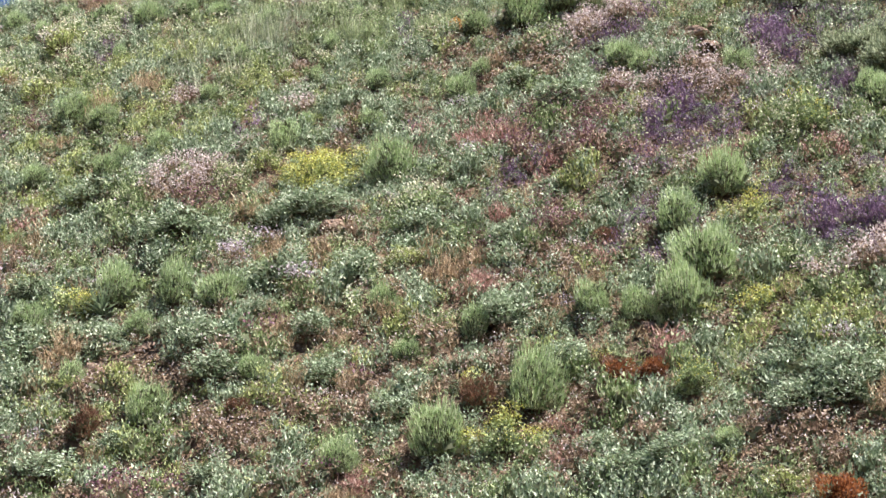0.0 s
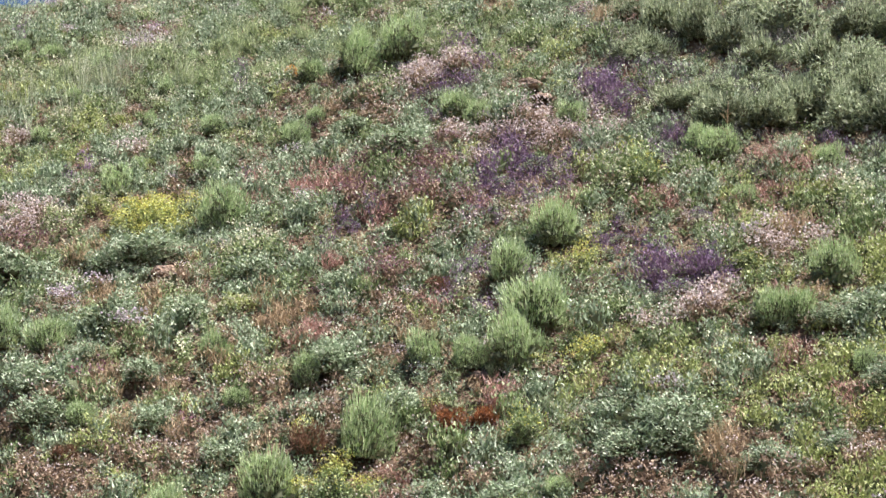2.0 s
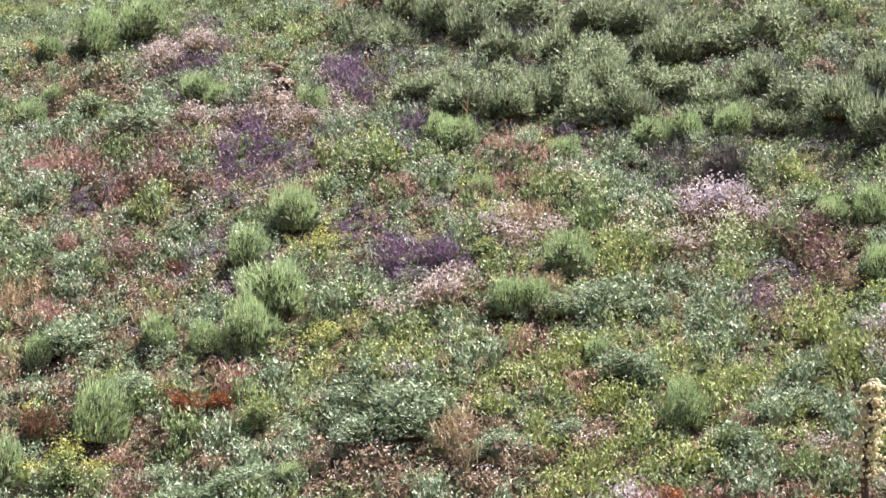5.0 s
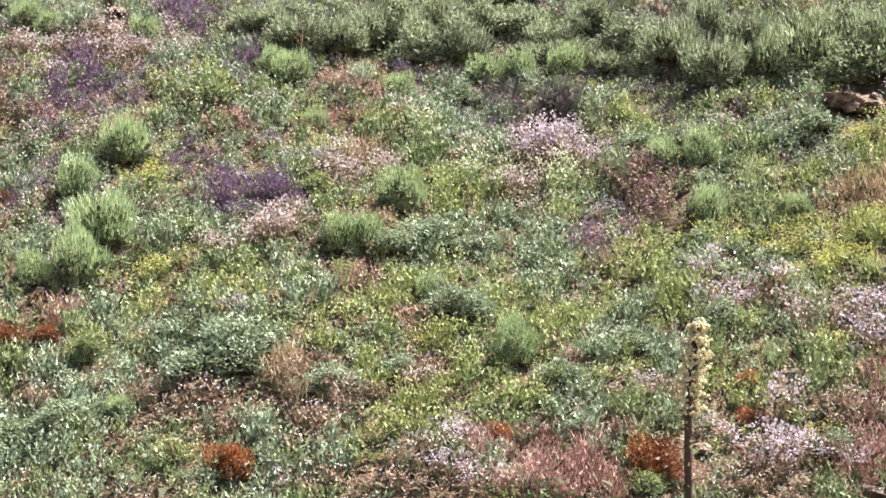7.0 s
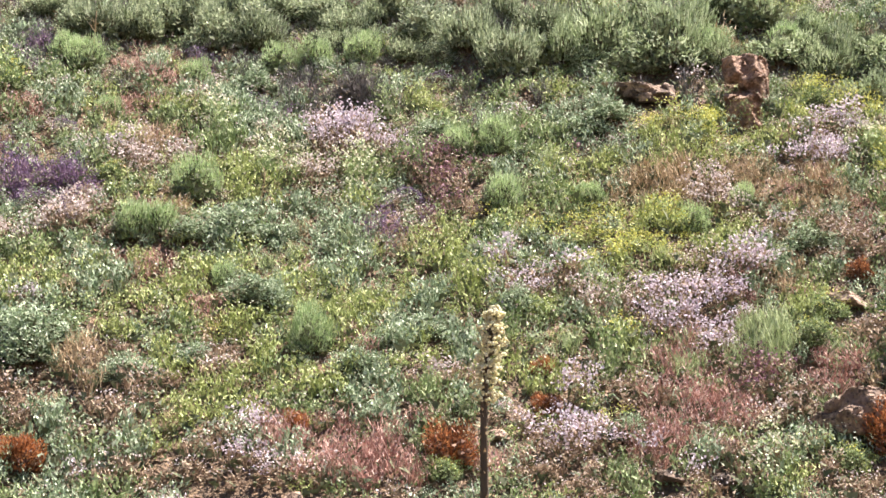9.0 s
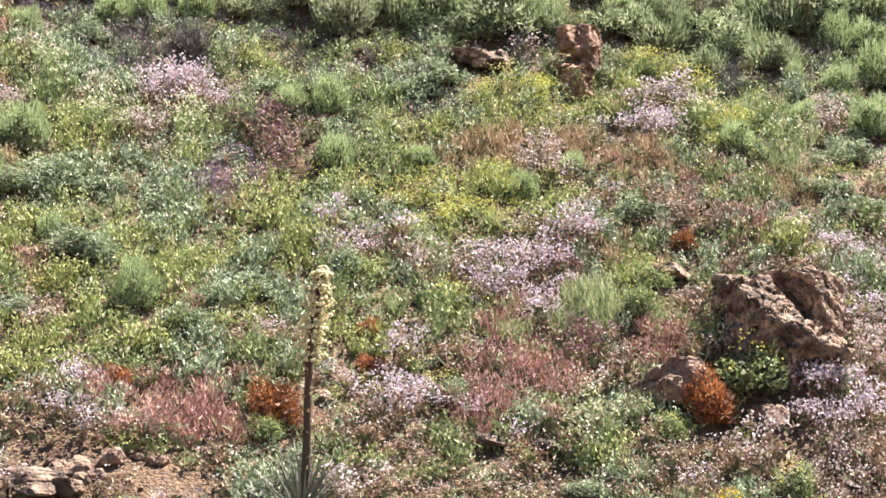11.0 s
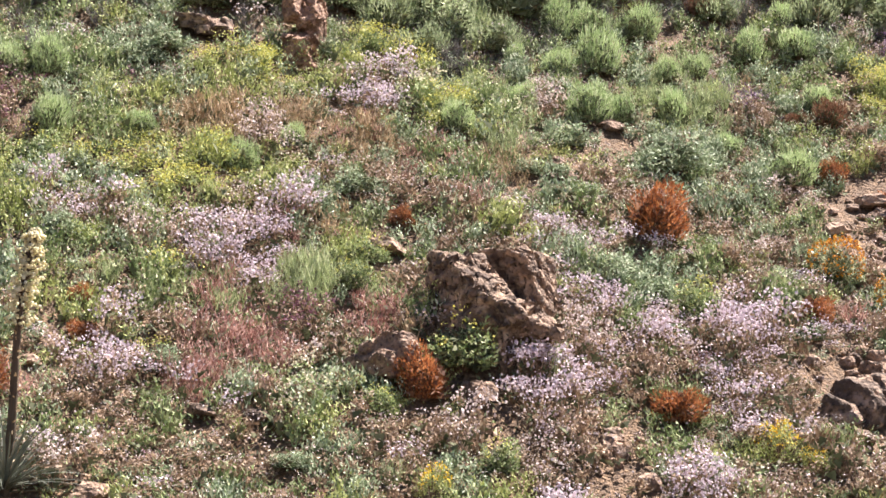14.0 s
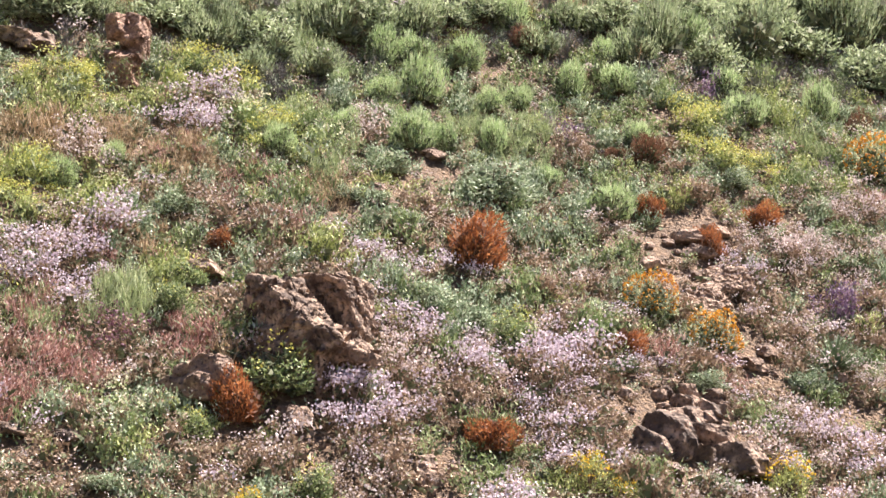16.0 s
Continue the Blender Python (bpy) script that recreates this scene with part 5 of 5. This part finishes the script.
rows_done, BETWEEN = [], []
plant_all([broom_bush(300 + s, "bush", name="broom_bush") for s in range(5)], GREEN + GREEN_MID + GREEN_EAST,
          "rounded grey-green broom bush with fine upright shoots", "bush", "green bushes on the slope")
plant_all([leafy_bush(320 + s, "sage", 0.8, 2000, (0.066, 0.032), name="sage_bush") for s in range(5)], SAGE + SAGE_MID + SAGE_EAST,
          "loose silvery sage bush with small pale leaves", "bush", "sage bushes on the slope", (0.5, 0.75), grow=1.2)
for x, y, w in OLIVE + OLIVE_MID + OLIVE_EAST:
    if len(BETWEEN) < 30 and rng.uniform() < 0.25:
        BETWEEN.append((x + rng.uniform(-0.7, 0.7), y + rng.uniform(0.1, 0.8), w * rng.uniform(0.6, 0.95)))
def scrub_bushes(mat, seed):
    return [broom_bush(seed, mat, 0.8, 2300, 1.2, 0.085, 0.02, "scrub_bush", 0.45), broom_bush(seed + 1, mat, 0.7, 2300, 0.9, 0.075, 0.022, "scrub_bush", 0.5),
            leafy_bush(seed + 2, mat, 0.7, 2100, (0.065, 0.028), "scrub_bush"), broom_bush(seed + 3, mat, 0.9, 2300, 1.4, 0.1, 0.018, "scrub_bush", 0.45),
            leafy_bush(seed + 4, mat, 0.85, 2100, (0.07, 0.026), "scrub_bush")]


WEST = [row for row in OLIVE + OLIVE_MID + OLIVE_EAST + BETWEEN if row[0] < 3.0]
EAST = [row for row in OLIVE + OLIVE_MID + OLIVE_EAST + BETWEEN if row[0] >= 3.0]
plant_all(scrub_bushes("olive", 340), WEST,
          "dense dark olive-green scrub bush high on the slope", "bush", "dark scrub along the upper slope", (0.6, 1.15), grow=1.3)
plant_all(scrub_bushes("scrub", 350), EAST,
          "dense leafy green scrub bush high on the slope", "bush", "green scrub along the upper slope", (0.6, 1.15), grow=1.35)
DULL = [row for row in RUST if row[0] < -6.7 or row[1] > 27.0]
# Inner leaves in darker russet stand for the shade inside these bushes.
plant_all([broom_bush(360 + s, "rust", 0.9, 2700, 0.45, 0.058, 0.03, "rust_bush", 0.35, "russet") for s in range(4)], [row for row in RUST if row not in DULL],
          "rust-orange dried bush with dense small leaves", "bush", "rust-coloured bushes", (0.9, 1.08), grow=1.22)
plant_all([broom_bush(364 + s, "russet", 0.9, 1900, 0.7, 0.085, 0.028, "russet_bush") for s in range(3)], DULL,
          "dull russet-brown dried bush with fine upright twigs", "bush", "russet bushes", (0.9, 1.1), grow=1.15)
plant_all([leafy_bush(370 + s, "olive", 0.8, 1200, (0.07, 0.028), "amber_bush", "amber", 720, 0.048, 0.1) for s in range(2)], AMBER,
          "amber-orange flowering bush on bare soil", "bush", "amber bushes", (0.9, 1.1), grow=1.3)
plant_all([leafy_bush(374 + s, "lime", 0.85, 900, (0.09, 0.026), "goldenbush", "gold", 170, 0.05, 0.45) for s in range(2)], GOLD,
          "green bush topped with golden-yellow flowers", "bush", "golden-flowered bushes", (0.9, 1.1), grow=1.2)
plant_all([leafy_bush(380 + s, "sage", 0.75, 420, (0.09, 0.03), "violet_bush", "indigo", 640, 0.045, 0.05) for s in range(3)], VIOLET,
          "deep violet flowering bush", "flowering bush", "violet bushes", (0.5, 0.65), grow=1.0)
plant_all([leafy_bush(390 + s, "lime", 0.75, 600, (0.10, 0.035), "cream_bush", "cream", 120, 0.05, 0.4) for s in range(3)], CREAM,
          "leafy bush covered with cream-coloured flower heads", "flowering bush", "cream-flowered bushes", (0.7, 0.9), grow=1.1)
plant_all([leafy_bush(400 + s, "herb", 0.8, 1700, (0.07, 0.032), "lime_bush", "yellow", 150, 0.036, 0.35) for s in range(3)], LIME,
          "fresh green leafy bush dotted with small yellow flowers", "bush", "yellow-green bushes", (0.8, 1.1))


plant_all([broom_bush(410 + s, "twig", 0.8, 1500, 1.1, 0.1, 0.013, "twiggy_bush", 0.4, "twig") for s in range(2)],
          [(-0.03, 29.01, 0.96), (7.81, 28.3, 0.57), (7.87, 28.75, 0.58), (12.68, 30.99, 0.56)],
          "bare grey twiggy bush with a few dull leaves", "bush", "twiggy grey bushes", (0.7, 0.95))


# ---- yuccas ----
def blade_mesh(name, length, width, mat, bow):
    """One stiff pointed leaf with a shallow gutter."""
    n = 5
    v, f = [], []
    for i in range(n + 1):
        t = i / n
        w = width * (0.75 + 0.5 * t - 1.25 * t ** 3) / 2
        x, z = length * t, bow * math.sin(math.pi * t) * length - bow * length * t * t
        v += [(x, -w, z + w * 0.35), (x, 0, z), (x, w, z + w * 0.35)]
    for i in range(n):
        a = i * 3
        for k in (0, 1):
            f += [(a + k, a + k + 1, a + k + 4), (a + k, a + k + 4, a + k + 3)]
    return mesh_of(name, v, f, [mat])


def rosette(ob, count, length, seed, mat="yucca", width=0.019):
    r = np.random.RandomState(seed)
    kinds = [blade_mesh("leaf", length * s, width, mat, b) for s, b in ((1.0, 0.05), (0.85, 0.02), (1.1, 0.09), (0.7, 0.0))]
    for i in range(count):
        leaf = new("leaf", kinds[i % 4])
        leaf.parent = ob
        leaf.matrix_basis = pose(0, 0, 0.05 + r.uniform(0, 0.08), 0, -82 * r.uniform(0.05, 1) ** 1.9, r.uniform(0, 360)) @ pose(0.05, 0, 0, r.uniform(-20, 20))


def tube(sh, pts, radii, sides=8, slot=0):
    pts = np.array(pts)
    v, f = [], []
    for p, rad in zip(pts, radii):
        for k in range(sides):
            a = 2 * math.pi * k / sides
            v.append(p + rad * np.array([math.cos(a), math.sin(a), 0]))
    for i in range(len(pts) - 1):
        for k in range(sides):
            a, b = i * sides + k, i * sides + (k + 1) % sides
            f += [(a, b, b + sides), (a, b + sides, a + sides)]
    sh.add(v, f, slot)


def bells(sh, r, at, size, slot=0):
    """Hanging bell flowers with a closed crown, six-sided."""
    for p in at:
        s = size * r.uniform(0.7, 1.25)
        tilt = Euler((r.uniform(-0.9, 0.9), r.uniform(-0.9, 0.9), r.uniform(0, 6.3))).to_matrix()
        v = []
        for z, rad in ((0.5, 0.12), (0.25, 0.42), (-0.15, 0.5), (-0.5, 0.38)):
            v += [tuple(Vector(p) + tilt @ Vector((rad * s * math.cos(k * 1.0472), rad * s * math.sin(k * 1.0472), z * s))) for k in range(6)]
        f = []
        for q in range(3):
            for k in range(6):
                a, b = q * 6 + k, q * 6 + (k + 1) % 6
                f += [(a, a + 6, b + 6), (a, b + 6, b)]
        f += [(0, 1, 2), (0, 2, 3), (0, 3, 4), (0, 4, 5)]
        sh.add(v, f, slot)


def flowering_yucca(x, y, high, lean):
    r, ob = np.random.RandomState(77), new("yucca")
    rosette(ob, 240, 0.78, 7)
    t = np.linspace(0, 1, 9)
    line = np.stack([lean * t ** 1.3 + 0.02 * np.sin(t * 7), 0 * t, high * t], -1)
    sh = Shape()
    tube(sh, line, 0.045 * (1 - 0.5 * t) + 0.004)
    part("stalk", sh, ["dark_stalk"], ob, "dark brown flower stalk")
    sh = Shape()
    k = np.linspace(0.1, 0.8, 70)
    base = np.stack([np.interp(k, t, line[:, 0]), 0 * k, high * k], -1)
    d = rand_dirs(r, len(k), 0.2, 0.7)
    leaves(sh, r, base + d * 0.02, unit(d * np.array([1, 1, 1.2])), 0.085, 0.03)
    tagged(part("bract_ring", sh, ["straw"], ob, "dry pale bracts on the stalk"), kind="stuff")
    sh = Shape()
    n = 760
    k = 1.0 - 0.36 * r.uniform(0, 1, n) ** 1.9
    wide = 0.17 * np.interp(k, [0.55, 0.7, 0.8, 0.92, 1.0], [0.8, 1.0, 1.0, 0.85, 0.45]) * (0.55 + 0.6 * np.sin(k * 60.0) ** 2)
    a = r.uniform(0, 6.3, n)
    q = np.sqrt(r.uniform(0.1, 1, n)) * wide
    at = np.stack([np.interp(k, t, line[:, 0]) + q * np.cos(a) + 0.02, q * np.sin(a), high * k], -1)
    bells(sh, r, at, 0.031)
    tagged(part("flower_head", sh, ["ivory"], ob, "dense cream bell flowers"), kind="stuff")
    sh = Shape()
    twig = np.arange(0, n, 4)
    blades(sh, r, np.stack([np.interp(k[twig] - 0.03, t, line[:, 0]), 0 * twig, high * (k[twig] - 0.03)], -1), at[twig], 0.012)
    tagged(part("side_branch", sh, ["wood"], ob), kind="stuff")
    ob.matrix_basis = pose(x, y, float(ground_height(x, y)) - 0.03, 0, 0, -math.degrees(math.atan2(x, y)))
    return tagged(ob, "yucca with spiky rosette and tall cream flower stalk", "yucca")


def young_yucca(x, y, count=120, length=0.48, mat="yucca_green", label="young green yucca rosette without a stalk"):
    ob = new("yucca")
    rosette(ob, count, length, 9, mat, 0.03)
    ob.matrix_basis = pose(x, y, float(ground_height(x, y)) - 0.02)
    return tagged(ob, label, "yucca")


def dry_yucca(x, y, high):
    r, ob = np.random.RandomState(78), new("dry_yucca")
    rosette(ob, 50, 0.45, 11)
    t = np.linspace(0, 1, 7)
    line = np.stack([0.06 * t * t, 0 * t, high * t], -1)
    sh = Shape()
    tube(sh, line, 0.045 - 0.02 * t)
    part("stalk", sh, ["wood"], ob, "dark dry stalk")
    sh = Shape()
    k = r.uniform(0.55, 1.0, 60)
    at = np.stack([0.06 * k * k + r.normal(0, 0.05, 60), r.normal(0, 0.05, 60), high * k], -1)
    bells(sh, r, at, 0.06)
    tagged(part("seed_head", sh, ["wood"], ob, "dark dried seed pods"), kind="stuff")
    ob.matrix_basis = pose(x, y, float(ground_height(x, y)) - 0.03)
    return tagged(ob, "dry yucca with a dark seed stalk on the crest", "yucca")


flowering_yucca(1.08, 19.97, 2.59, 0.17)
young_yucca(13.89, 22.95)
young_yucca(-15.05, 25.9, 70, 0.5, "sage", "pale grey-green yucca rosette beside broom bushes")
dry_yucca(-21.58, 39.11, 1.7)


def dry_stalk(x, y, high, seed):
    """A dead flower stalk that stands over the herbs, with short bare side twigs."""
    r, ob = np.random.RandomState(seed), new("dry_stalk")
    t = np.linspace(0, 1, 8)
    line = np.stack([0.1 * r.uniform(-1, 1) * t ** 2 * high, 0.02 * np.sin(t * 6), high * t], -1)
    sh = Shape()
    tube(sh, line, 0.009 * (1 - 0.6 * t) + 0.002, 6)
    part("stem", sh, ["straw"], ob)
    sh = Shape()
    for k in r.uniform(0.45, 0.98, 9):
        foot = np.array([np.interp(k, t, line[:, i]) for i in range(3)])
        way = unit(rand_dirs(r, 1, 0.2, 0.8))[0]
        tube(sh, [foot, foot + way * high * 0.09, foot + way * high * 0.17 + np.array([0, 0, 0.02])], [0.005, 0.004, 0.002], 5)
    tagged(part("side_twig", sh, ["straw"], ob), kind="stuff")
    ob.matrix_basis = pose(x, y, float(ground_height(x, y)) - 0.02, 0, 0, r.uniform(0, 360))
    return tagged(ob, "thin pale dead flower stalk above the herbs", "dry stalk", "dead stalks")


for i, (x, y, high) in enumerate(((-4.03, 30.15, 0.95), (1.36, 26.42, 0.7), (-1.31, 26.25, 0.6), (11.56, 29.88, 0.55), (14.48, 30.11, 0.6))):
    dry_stalk(x, y, high, 500 + i)
